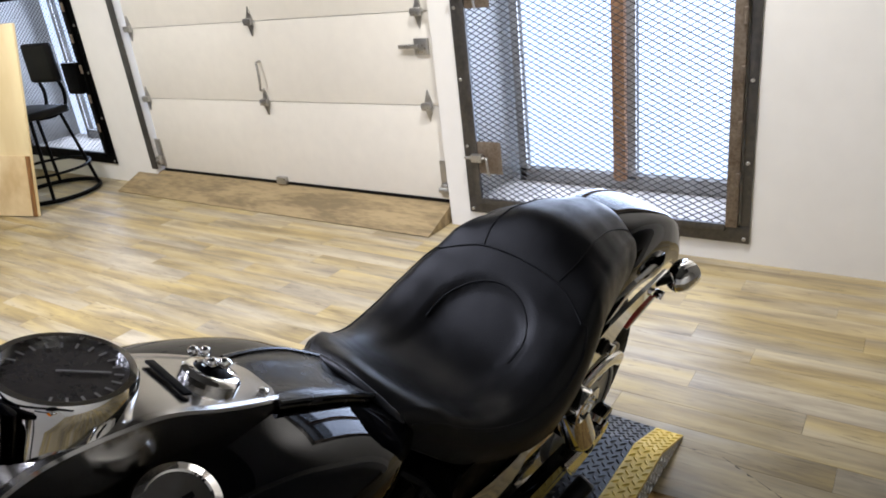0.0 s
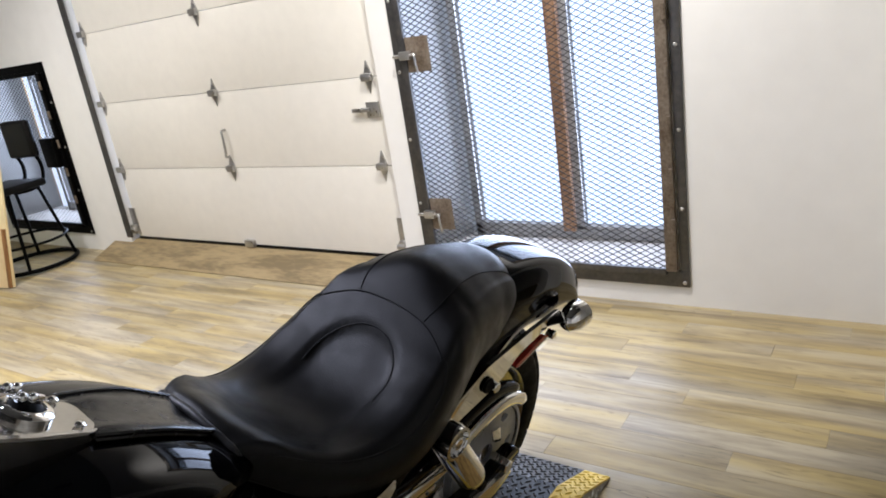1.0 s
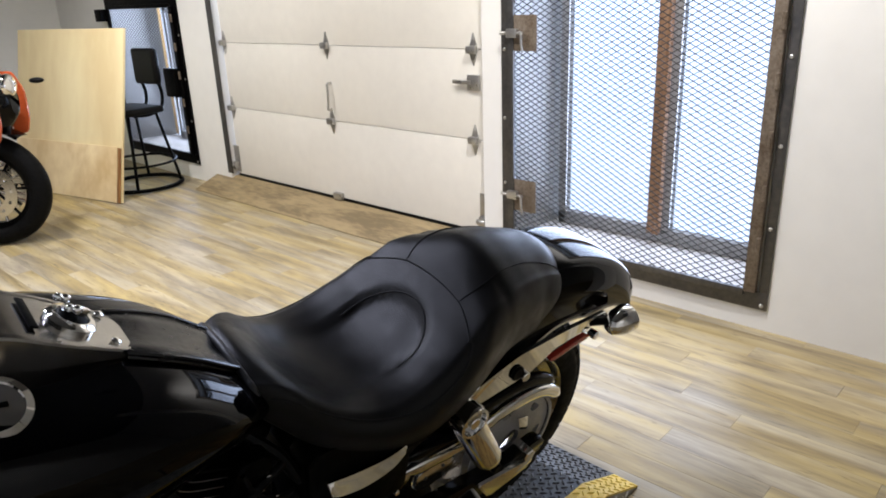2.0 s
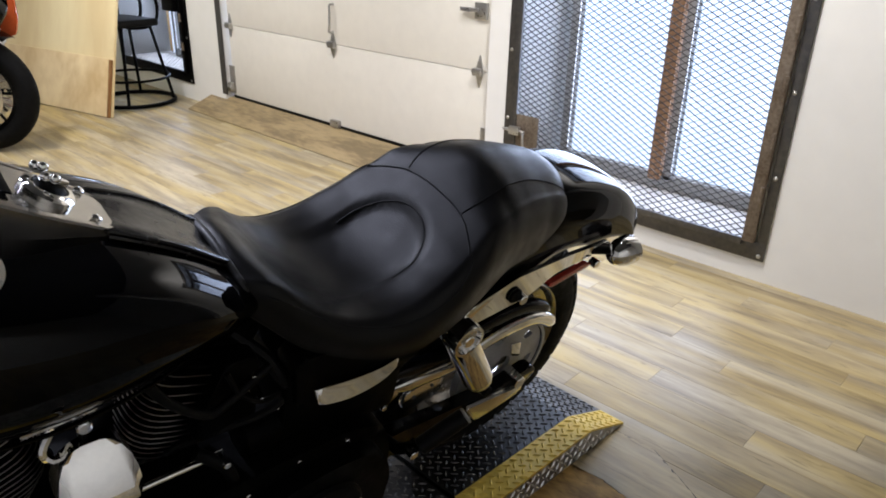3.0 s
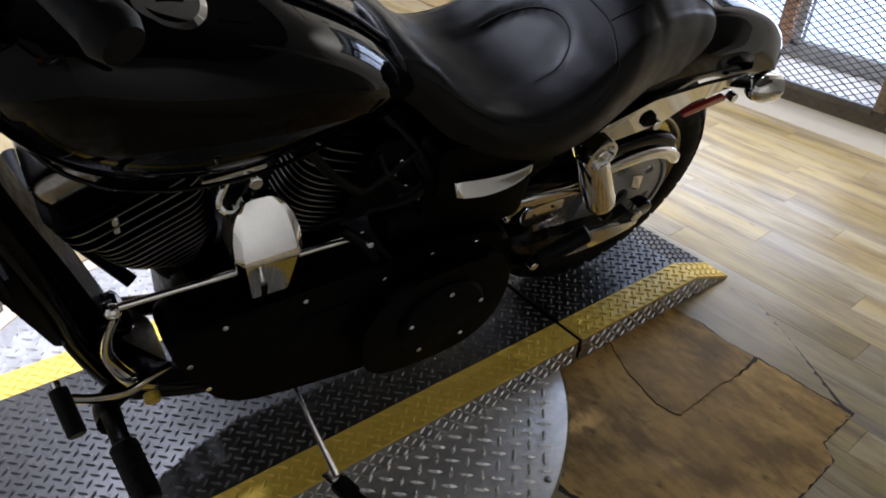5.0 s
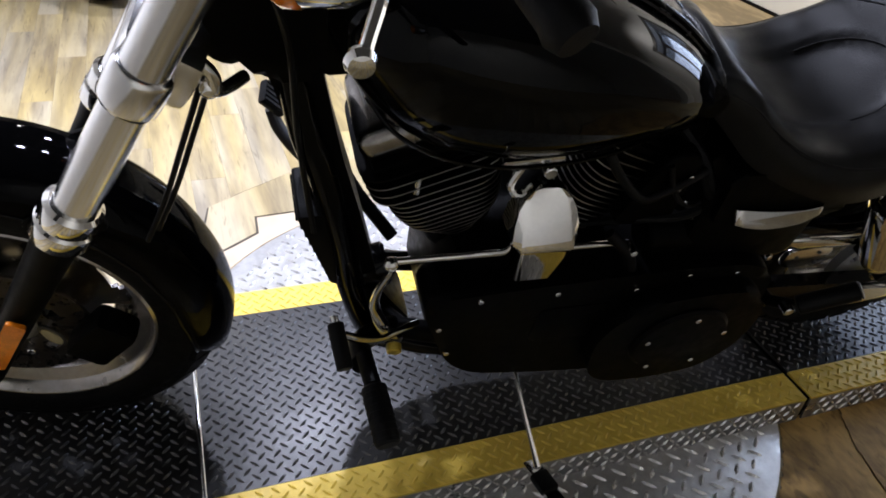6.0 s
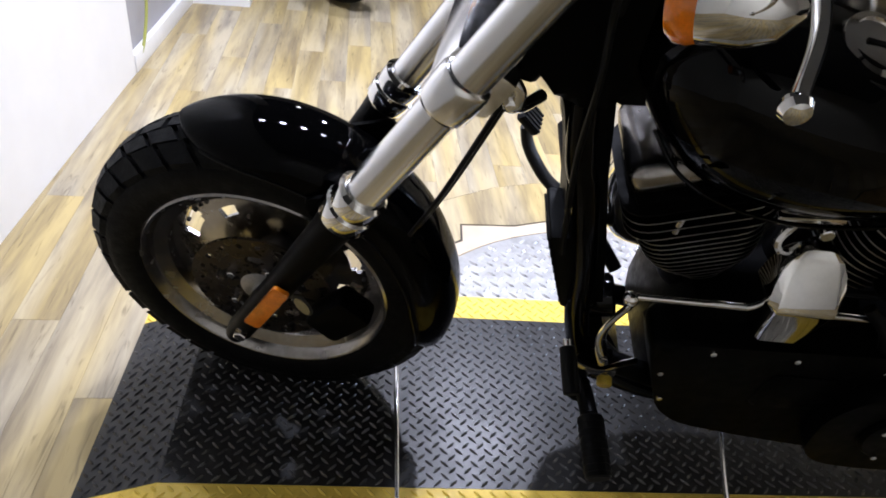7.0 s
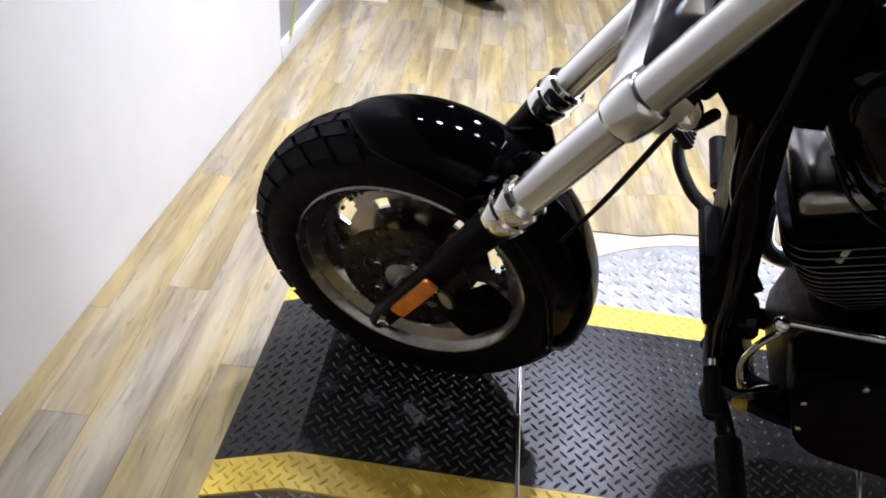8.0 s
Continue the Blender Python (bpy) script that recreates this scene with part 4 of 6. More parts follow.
rings = []
for k in range(49):
    x = 0.60 + (1.185 - 0.60) * (0.5 - 0.5 * math.cos(math.pi * k / 48))
    w, t, b = lerp(T_W, x), lerp(T_T, x), lerp(T_B, x)
    mid = b + (t - b) * 0.62
    ring = []
    for j in range(48):
        a = 2 * math.pi * j / 48
        c, s = math.cos(a), math.sin(a)
        ex = 2 / 3.6 if s > 0 else 2 / 3.0
        y = w * math.copysign(abs(c) ** ex, c)
        ez = 2 / 2.0 if s > 0 else 2 / 2.4
        z = mid + (t - mid) * abs(s) ** ez if s > 0 else mid - (mid - b) * abs(s) ** ez
        ring.append((x, y, z))
    rings.append(ring)
tank = part("fuel_tank", skin(rings), BLACK_PAINT, bike, "gloss black teardrop fuel tank", smooth=70)
part("tank_seam", tube(smooth_line([(0.70, 0.09, 0.722), (0.80, 0.125, 0.712), (0.92, 0.135, 0.704), (1.02, 0.125, 0.712), (1.09, 0.105, 0.739), (1.13, 0.075, 0.779)]), 0.0032, 8), BLACK_PAINT, tank)
for s in (1, -1):
    bm = spin([(0.036, -0.02), (0.040, 0.006), (0.038, 0.012), (0.030, 0.015), (0.029, 0.012), (0.004, 0.014)], "z", 40)
    cap = part("fuel_cap", bm, CHROME, tank, "chrome fuel cap", m=pose(0.965, 0.102 * s, tank_top(0.965, 0.102) - 0.010, -22 * s, -9, 0))
    part("cap_slot", box((-0.014, -0.003, 0.0125), (0.014, 0.003, 0.0155), 0.001), BLACK_METAL, cap)

# console with the dial
cons_w = [(0.795, 0.042), (0.84, 0.050), (0.88, 0.055), (0.93, 0.054), (0.98, 0.057), (1.04, 0.050), (1.09, 0.03)]
cons_l = [(0.795, 0.008), (0.84, 0.020), (0.88, 0.033), (0.93, 0.048), (0.98, 0.054), (1.04, 0.046), (1.09, 0.01)]


def cons_top(x):
    return lerp(T_T, x) + lerp(cons_l, x)


rings = []
for k in range(33):
    x = 0.795 + (1.09 - 0.795) * k / 32
    w, z = lerp(cons_w, x), cons_top(x)
    low = tank_top(x, w) - 0.012
    e = min(0.004, 0.4 * (z - low))
    half = [(w + 0.002, low), (w + 0.001, z - e), (w - 0.001, z - 0.0008), (w - 0.007, z), (w - 0.009, z - 0.0015), (w * 0.5, z - 0.0010)]
    rings.append([(x, y, h) for y, h in half] + [(x, 0, z - 0.0008)] + [(x, -y, h) for y, h in reversed(half)])
console = part("console", skin(rings, wrap=True), CONSOLE_METAL, bike, "satin chrome tank console", smooth=24)
dial_m = pose(0.992, -0.003, cons_top(0.992) + 0.012, 0, -18, 0)
dial = part("speedometer", spin([(0.056, -0.05), (0.059, 0.0), (0.059, 0.016), (0.056, 0.022), (0.050, 0.022), (0.050, 0.015)], "z", 48), CHROME, bike, "round speedometer with a chrome bezel", m=dial_m)
part("dial_face", spin([(0.050, 0.013), (0.050, 0.016)], "z", 48), DIAL, dial, "dark dial face")
for k in range(17):
    a = radians(-130 + 260 * k / 16)
    p = (0.042 * math.cos(a + math.pi), 0.042 * math.sin(a + math.pi))
    part("mark", box((-0.004, -0.0010, 0.0172), (0.004, 0.0010, 0.0178)), DIAL_MARK, dial, m=pose(p[0], p[1], 0, 0, 0, math.degrees(a)))
part("needle", box((-0.006, -0.0012, 0.0175), (0.036, 0.0012, 0.0185)), DIAL_MARK, dial, m=pose(0, 0, 0, 0, 0, 150))
# ignition switch on the console
zc = cons_top(0.856) + 0.002
sw_m = pose(0.856, 0, zc, 0, -32, 0)
sw = part("ignition_switch", spin([(0.030, -0.01), (0.031, 0.004), (0.027, 0.008), (0.021, 0.009), (0.019, 0.006)], "z", 32), CHROME, bike, "chrome ignition switch", m=sw_m)
part("switch_core", spin([(0.019, 0.005), (0.019, 0.0075), (0.012, 0.013), (0.004, 0.014)], "z", 24), BLACK_METAL, sw)
bm = box((-0.016, -0.004, 0.012), (0.016, 0.004, 0.021), 0.003)
for k in range(4):
    ball((0.018 - 0.003 * k, 0.012 * (k - 1.5), 0.020 + 0.006 * (k % 2)), 0.006, bm=bm, u=10, v=6)
part("key_knob", bm, CHROME, sw)
part("console_slot", box((-0.004, -0.032, 0), (0.006, 0.032, 0.003), 0.001), BLACK_METAL, bike, m=pose(0.900, 0, cons_top(0.900) + 0.002, 0, -30, 0))
for y in (0.045, -0.045):
    part("console_screw", spin([(0.006, 0), (0.006, 0.003), (0.003, 0.005)], "z", 12), CHROME, bike, m=pose(0.815, y * 0.7, cons_top(0.815) + 0.001, 0, -32, 0))

# leather strip from the console to the seat, dished between two beaded edges
rings, edges = [], {1: [], -1: []}
for k in range(25):
    t = k / 24
    x = 0.640 + (0.808 - 0.640) * t
    w = 0.050 + 0.008 * math.sin(math.pi * t)
    sag = 0.003 * math.sin(3 * math.pi * t) * math.sin(math.pi * t)
    rings.append([(x, w * q, tank_top(x, w * q * 0.9) + h) for q, h in ((-1, -0.006), (-0.98, 0.006), (-0.85, 0.010), (-0.5, 0.007 + sag), (0, 0.006 - sag), (0.5, 0.007 + sag), (0.85, 0.010), (0.98, 0.006), (1, -0.006))])
    for s in (1, -1):
        edges[s].append((x, w * 0.96 * s, tank_top(x, w * 0.9) + 0.0085))
strap = part("tank_strap", skin(rings), STRAP_LEATHER, bike, "black leather tank strap", smooth=60)
for s in (1, -1):
    part("strap_bead", tube(edges[s], 0.0042, 8), STRAP_LEATHER, strap)

# two-up seat
S_W = [(-0.065, 0.050), (-0.055, 0.078), (-0.03, 0.098), (0.05, 0.118), (0.13, 0.136), (0.20, 0.156), (0.25, 0.172), (0.30, 0.184), (0.35, 0.190), (0.40, 0.190), (0.45, 0.184), (0.50, 0.170), (0.55, 0.152), (0.60, 0.130), (0.64, 0.104), (0.668, 0.078)]
S_T = [(-0.065, 0.780), (-0.055, 0.797), (-0.03, 0.817), (0.05, 0.847), (0.12, 0.860), (0.18, 0.858), (0.22, 0.831), (0.245, 0.808), (0.27, 0.788), (0.30, 0.762), (0.35, 0.728), (0.40, 0.708), (0.46, 0.704), (0.52, 0.722), (0.57, 0.758), (0.60, 0.790), (0.63, 0.818), (0.652, 0.826), (0.668, 0.816)]
S_B = [(-0.065, 0.725), (-0.04, 0.710), (0.0, 0.694), (0.10, 0.692), (0.16, 0.696), (0.20, 0.688), (0.26, 0.676), (0.32, 0.660), (0.40, 0.642), (0.46, 0.648), (0.52, 0.664), (0.58, 0.692), (0.63, 0.735), (0.668, 0.765)]
D_Y = [(0.36, 0.086), (0.385, 0.085), (0.42, 0.083), (0.46, 0.084), (0.50, 0.088), (0.545, 0.098), (0.60, 0.11)]
X0, X1 = -0.065, 0.668


def seat_at(x, q):
    """A point of the cover: q runs from -1 (right lower edge) over 0 to 1 (left lower edge)."""
    w, t, b = lerp(S_W, x), lerp(S_T, x), lerp(S_B, x)
    s, a = math.copysign(1, q), abs(q)
    front = max(0.0, min(1.0, (x - 0.28) / 0.08)) * max(0.0, min(1.0, (0.64 - x) / 0.08))
    pill = max(0.0, min(1.0, (0.24 - x) / 0.06))
    flat = 0.50
    if a <= flat:
        u = a / flat
        y = w * 0.80 * u
        bow = 0.036 * pill * u * u + 0.004 * u ** 3
        lip = 0.011 * front * max(0.0, min(1.0, (u - 0.35) / 0.5)) ** 1.5
        z = t - bow + lip - 0.018 * u * u * max(0.0, min(1.0, (x - 0.60) / 0.05))
        if x > 0.270:
            if x < 0.36:
                d = (1 - math.hypot((0.36 - x) / 0.074, y / 0.086)) * 6.0
            else:
                d = (lerp(D_Y, x) - abs(y)) / (0.014 + 0.14 * (x - 0.36))
            d = max(0.0, min(1.0, d + 0.5))
            fade = max(0.0, min(1.0, (0.56 - x) / 0.19))
            z += (0.007 - 0.012 * d * d * (3 - 2 * d)) * fade * min(1.0, (x - 0.270) / 0.03)
        edge = 0
    else:
        u = (a - flat) / (1 - flat)
        z0 = seat_at(x, flat)[2]
        ang = u * math.pi / 2
        y = w * 0.80 + w * 0.20 * math.sin(min(ang * 1.25, math.pi / 2)) - 0.018 * max(0, u - 0.6) ** 1.2
        z = z0 - (z0 - b) * (1 - math.cos(ang)) ** 0.9
    return (x, s * y, z)


rings = []
NX = 84
for k in range(NX + 1):
    x = X0 + (X1 - X0) * k / NX
    top = [seat_at(x, -1 + 2 * j / 60) for j in range(61)]
    low = [(x, top[-1][1] * (1 - 2 * j / 4), top[-1][2] - 0.004) for j in range(5)]
    rings.append(top + low)
seat = part("seat", skin(rings), LEATHER, bike, "black leather two-up seat with stitched panels", smooth=70)


def on_seat(pts, lift=0.0012, n=10):
    out = []
    for x, q in smooth_line([(p[0], p[1], 0) for p in pts], n) and [(v.x, v.y) for v in smooth_line([(p[0], p[1], 0) for p in pts], n)]:
        p = Vector(seat_at(x, q))
        a, b = Vector(seat_at(x + 0.004, q)), Vector(seat_at(x, q + 0.01))
        nrm = (a - p).cross(b - p).normalized()
        if nrm.z < -0.2:
            nrm = -nrm
        if abs(q) > 0.8 and nrm.y * q < 0:
            nrm = -nrm
        out.append(p + nrm * lift)
    return out


DISH = [(0.36 - 0.074 * math.cos(radians(a)), 0.086 * math.sin(radians(a))) for a in (15, 30, 45, 60, 75, 90)] + [(0.385, 0.085)]
DISH = [(x, y / (lerp(S_W, x) * 0.80) * 0.50) for x, y in DISH]
part("piping", tube(on_seat([(x, q) for x, q in reversed(DISH)] + [(0.2860, 0.0)] + [(x, -q) for x, q in DISH], 0.0006), 0.0013, 6), THREAD, seat)
part("piping", tube(on_seat([(0.285, 0.52), (0.265, 0.41), (0.250, 0.26), (0.245, 0.0), (0.250, -0.26), (0.265, -0.41), (0.285, -0.52)], 0.0004), 0.0015, 6), THREAD, seat)
for s in (1, -1):
    part("stitching", tube(on_seat([(0.640, 0.74 * s), (0.58, 0.68 * s), (0.52, 0.65 * s), (0.45, 0.66 * s), (0.37, 0.70 * s), (0.315, 0.69 * s), (0.285, 0.60 * s), (0.280, 0.52 * s)], 0.0009), 0.0015, 6), THREAD, seat)
    part("stitching", tube(on_seat([(0.56, 0.675 * s), (0.50, 0.665 * s), (0.45, 0.675 * s), (0.37, 0.715 * s)], 0.0007), 0.0011, 6), THREAD, seat)
    part("piping", tube(on_seat([(0.248, 0.28 * s), (0.22, 0.325 * s), (0.185, 0.35 * s), (0.085, 0.37 * s), (0.0, 0.44 * s), (-0.05, 0.55 * s)], 0.0006), 0.0012, 6), THREAD, seat)
part("nose_piping", tube(on_seat([(0.650, 0.86), (0.655, 0.5), (0.660, 0.25), (0.661, 0.0), (0.660, -0.25), (0.655, -0.5), (0.650, -0.86)], 0.002), 0.0058, 10), LEATHER_DARK, seat)

# rear fender
F_T = [(0.22, 0.69), (0.10, 0.748), (0.02, 0.780), (-0.05, 0.790), (-0.12, 0.785), (-0.19, 0.767), (-0.26, 0.737), (-0.32, 0.692), (-0.362, 0.635), (-0.380, 0.580)]
line = smooth_line([(x, 0, z) for x, z in F_T], 6)
rings = []
for k, p in enumerate(line):
    d = (line[min(k + 1, len(line) - 1)] - line[max(k - 1, 0)]).normalized()
    nrm = Vector((d.z, 0, -d.x))
    t = k / (len(line) - 1)
    w = 0.107 - 0.030 * max(0, t - 0.6)
    depth = 0.135 if t < 0.55 else 0.135 - 0.085 * ((t - 0.55) / 0.45)
    outer, inner = [], []
    for j in range(37):
        q = -1 + 2 * j / 36
        a = abs(q)
        if a < 0.62:
            u = a / 0.62
            y, h = w * (u - 0.06 * u ** 6), -0.011 * u * u - 0.022 * u ** 9
        else:
            u = (a - 0.62) / 0.38
            y, h = w * 0.94 + (w * 0.06 + 0.003) * min(1.0, u * 3), -0.033 - (depth - 0.033) * u
        outer.append((p.x + nrm.x * h, math.copysign(y, q), p.z + nrm.z * h))
        h -= 0.004
        inner.append((p.x + nrm.x * h, math.copysign(y * 0.955, q), p.z + nrm.z * h))
    rings.append(outer + inner[::-1])
bm = skin(rings)
part("rear_fender", bm, BLACK_PAINT, bike, "gloss black rear fender", smooth=60)
for s in (1, -1):
    y = 0.118 * s
    y2 = 0.128 * s
    # chrome strut along the fender side
    out = rounded([(-0.190, 0.636), (-0.180, 0.653), (-0.05, 0.655), (0.10, 0.648), (0.215, 0.612), (0.235, 0.580), (0.20, 0.565), (0.05, 0.582), (-0.02, 0.618)], 0.014)
    strut = part("fender_strut", plate(out, min(y, y2), max(y, y2), 0.003), CHROME, bike, "chrome fender strut")
    part("strut_bolt", rod((0.083, y2, 0.597), (0.083, y2 + 0.018 * s, 0.597), 0.011, 12), CHROME, strut)
    part("strut_washer", rod((0.098, y2, 0.605), (0.098, y2 + 0.008 * s, 0.605), 0.017, 16), BLACK_METAL, strut)
    part("side_reflector", plate(rounded([(-0.135, 0.600), (-0.015, 0.581), (-0.007, 0.593), (-0.125, 0.613)], 0.006), min(y, y2) , max(y, y2) + 0.002, 0.002), RED, strut, "red side reflector")
    sc = (-0.215, 0.150 * s, 0.630)
    part("signal_stalk", rod((-0.13, 0.122 * s, 0.640), (-0.195, 0.142 * s, 0.633), 0.010, 12), BLACK_METAL, bike)
    sg = part("turn_signal", spin([(0.006, 0.050), (0.020, 0.042), (0.031, 0.015), (0.033, -0.012), (0.033, -0.02)], "x", 28, centre=sc), CHROME, bike, "chrome bullet turn signal")
    part("lens", spin([(0.030, -0.0185), (0.028, -0.022), (0.018, -0.025), (0.006, -0.026)], "x", 28, centre=sc), AMBER, sg, "amber lens")
    part("stay_nut", rod((-0.138, 0.125 * s, 0.612), (-0.138, 0.145 * s, 0.612), 0.010, 8), CHROME, bike)
    # shock absorber
    a, b = Vector((0.266, 0.146 * s, 0.603)), Vector((0.147, 0.158 * s, 0.400))
    d = (b - a).normalized()
    sh = part("shock_absorber", tube([a - d * 0.030, a - d * 0.026, a - d * 0.012, a + d * 0.185, a + d * 0.190, a + d * 0.194, a + d * 0.202, a + d * 0.205], [0.014, 0.024, 0.0315, 0.0325, 0.0325, 0.0300, 0.0295, 0.022], 32), CHROME, bike, "chrome covered shock absorber")
    part("shock_eye", spin([(0.020, -0.018), (0.0335, -0.020), (0.0345, 0.0), (0.033, 0.009), (0.027, 0.010), (0.024, 0.000)], "y", 32, centre=(a.x, a.y + 0.032 * s, a.z)) if s > 0 else
         spin([(0.020, 0.018), (0.0335, 0.020), (0.0345, 0.0), (0.033, -0.009), (0.027, -0.010), (0.024, 0.000)], "y", 32, centre=(a.x, a.y - 0.032, a.z)), CHROME, sh)
    part("shock_bolt", rod((a.x, a.y + 0.026 * s, a.z), (a.x, a.y + 0.042 * s, a.z), 0.0125, 12), CHROME, sh)
    part("shock_rod", rod(a + d * 0.18, b + d * 0.02, 0.012), SATIN, sh)
    part("shock_mount", rod((b.x, 0.10 * s, b.z), (b.x, 0.18 * s, b.z), 0.012, 12), BLACK_METAL, sh)
    # swingarm
    part("swingarm", plate(rounded([(0.47, 0.285), (0.47, 0.345), (0.34, 0.338), (0.05, 0.316), (-0.06, 0.340), (-0.08, 0.300), (0.05, 0.262), (0.33, 0.270)], 0.02), min(0.105 * s, 0.135 * s), max(0.105 * s, 0.135 * s), 0.006), BLACK_PAINT, bike, "black swingarm")
    part("rear_axle_nut", rod((-0.008, 0.10 * s, 0.318), (-0.008, 0.150 * s, 0.318), 0.017, 6), CHROME, bike)
    # passenger footpeg, folded up
    pg = part("passenger_peg", rod((0.343, 0.205 * s, 0.383), (0.262, 0.224 * s, 0.443), 0.0175, 18), BLACK_VINYL, bike, "folded black rubber passenger peg")
    part("peg_end", rod((0.263, 0.2238 * s, 0.4425), (0.259, 0.2247 * s, 0.4455), 0.0165, 18), GREY_CAST, pg)
    part("peg_bracket", tube([(0.37, 0.12 * s, 0.345), (0.362, 0.17 * s, 0.352), (0.348, 0.200 * s, 0.378)], 0.012, 10), BLACK_METAL, pg)
    part("peg_bolt", rod((0.356, 0.190 * s, 0.372), (0.356, 0.212 * s, 0.372), 0.010, 10), CHROME, pg)
# tail lamp
part("tail_lamp", box((-0.392, -0.05, 0.575), (-0.352, 0.05, 0.625), 0.015), RED, bike, "red tail lamp")

# belt guard, belt and lower guard
def band(line, y, half_h, half_y, n=16, bm=None):
    """An oval strip swept along a line of (x, z), flat to the side."""
    pts = smooth_line([(x, y, z) for x, z in line], 6)
    rings = []
    last = len(pts) - 1
    for k, p in enumerate(pts):
        d = (pts[min(k + 1, last)] - pts[max(k - 1, 0)]).normalized()
        nrm = Vector((-d.z, 0, d.x))
        e = min(1.0, 0.45 + 0.2 * min(k, last - k))
        rings.append([p + nrm * (half_h * e * math.copysign(abs(math.cos(a)) ** 0.7, math.cos(a))) + Vector((0, half_y * e * math.copysign(abs(math.sin(a)) ** 0.7, math.sin(a)), 0)) for a in (2 * math.pi * j / n for j in range(n))])
    return skin(rings, bm)


guard = part("belt_guard", band([(0.338, 0.436), (0.27, 0.433), (0.20, 0.429), (0.15, 0.440), (0.09, 0.460), (0.02, 0.468), (-0.04, 0.464), (-0.085, 0.446), (-0.128, 0.412)], 0.100, 0.0165, 0.013), CHROME, bike, "chrome drive-belt guard", smooth=50)
part("guard_tab", plate(rounded([(0.345, 0.446), (0.372, 0.408), (0.360, 0.398), (0.325, 0.426)], 0.005), 0.098, 0.108, 0.002), CHROME, guard)
part("guard_screw", rod((0.362, 0.105, 0.406), (0.362, 0.114, 0.406), 0.006, 8), CHROME, guard)
part("belt_shield", band([(0.34, 0.462), (0.26, 0.458), (0.19, 0.462), (0.13, 0.494), (0.07, 0.504), (0.0, 0.503), (-0.055, 0.486), (-0.105, 0.452)], 0.090, 0.017, 0.014), BLACK_PAINT, bike, "black belt shield", smooth=50)
part("pulley_tab", plate(rounded([(0.016, 0.414), (-0.017, 0.407), (-0.028, 0.360), (0.001, 0.372)], 0.004), 0.103, 0.109, 0.0015), CHROME, bike, "bright chrome tab")
bl = [(0.53, 0.40), (0.30, 0.415), (0.0, 0.456)]
part("drive_belt", tube([(x, 0.084, z) for x, z in bl] + [(-0.136 * math.sin(t), 0.084, 0.32 + 0.136 * math.cos(t)) for t in np.linspace(0.15, 3.0, 14)] + [(0.05, 0.084, 0.187), (0.50, 0.084, 0.27)], 0.005, 6, flat=2.2), BLACK_VINYL, bike, "black toothed drive belt")
part("debris_guard", plate(rounded([(0.155, 0.318), (0.02, 0.305), (-0.025, 0.303), (-0.020, 0.280), (0.055, 0.266), (0.112, 0.258)], 0.008), 0.137, 0.147, 0.004), SATIN, bike, "bright lower belt guard")
part("transmission_pulley", spin([(0.02, 0.085), (0.07, 0.085), (0.07, 0.118), (0.05, 0.125), (0.02, 0.125)], "y", 40, centre=(0.50, 0, 0.345)), GREY_CAST, bike)
cover = part("guard_cover", plate(rounded([(0.300, 0.352), (0.294, 0.392), (0.206, 0.404), (0.192, 0.380), (0.197, 0.345), (0.27, 0.338)], 0.012), 0.085, 0.096, 0.004), SATIN, bike, "bright pulley cover")
for x, z in ((0.270, 0.372), (0.225, 0.384), (0.218, 0.352)):
    part("screw", rod((x, 0.094, z), (x, 0.099, z), 0.004, 8), CAST_DARK, cover)

# side cover and battery box
for s in (1, -1):
    f = (lambda a, b: (min(a * s, b * s), max(a * s, b * s)))
    cov = part("side_cover", plate(rounded([(0.585, 0.560), (0.595, 0.672), (0.50, 0.676), (0.37, 0.650), (0.335, 0.600), (0.36, 0.560)], 0.02), *f(0.09, 0.148), 0.012), BLACK_METAL, bike, "black side cover")
    part("cover_trim", plate([(p.x, p.y) for p in smooth_line([(0.560, 0.604, 0), (0.50, 0.597, 0), (0.44, 0.595, 0), (0.397, 0.601, 0)], 5)] + [(p.x, p.y) for p in smooth_line([(0.399, 0.590, 0), (0.44, 0.573, 0), (0.50, 0.568, 0), (0.557, 0.576, 0)], 5)], *f(0.146, 0.164), 0.009, seg=4), CHROME, cov, "chrome cover strip", m=Matrix.Translation((0, 0.155 * s, 0.587)) @ Matrix.Rotation(radians(27 * s), 4, "X") @ Matrix.Translation((0, -0.155 * s, -0.587)))
part("battery_box", box((0.36, -0.09, 0.44), (0.60, 0.135, 0.64), 0.02), BLACK_METAL, bike, "black battery box")

# added block that keeps light off the deck below the engine
part("oil_pan", box((0.40, -0.11, 0.165), (0.94, 0.10, 0.24), 0.03), BLACK_METAL, bike, "black block added under the engine to hold back light", smooth=50)
# engine: crankcase, cylinders, heads
bm = box((0.70, -0.15, 0.20), (0.985, 0.12, 0.50), 0.05)
part("crankcase", bm, BLACK_METAL, bike, "black crankcase", smooth=50)
part("gearbox", box((0.42, -0.13, 0.22), (0.74, 0.11, 0.46), 0.05), BLACK_METAL, bike, smooth=50)


def fin(sx, sy, th):
    out = rounded([(-sx, -sy), (sx, -sy), (sx, sy), (-sx, sy)], 0.045, 6)
    bm = bmesh.new()
    lo = [bm.verts.new((x, y, -th / 2)) for x, y in out]
    hi = [bm.verts.new((x, y, th / 2)) for x, y in out]
    bm.faces.new(lo)
    bm.faces.new(hi)
    n = len(out)
    for k in range(n):
        bm.faces.new((lo[k], lo[(k + 1) % n], hi[(k + 1) % n], hi[k]))
    return bm


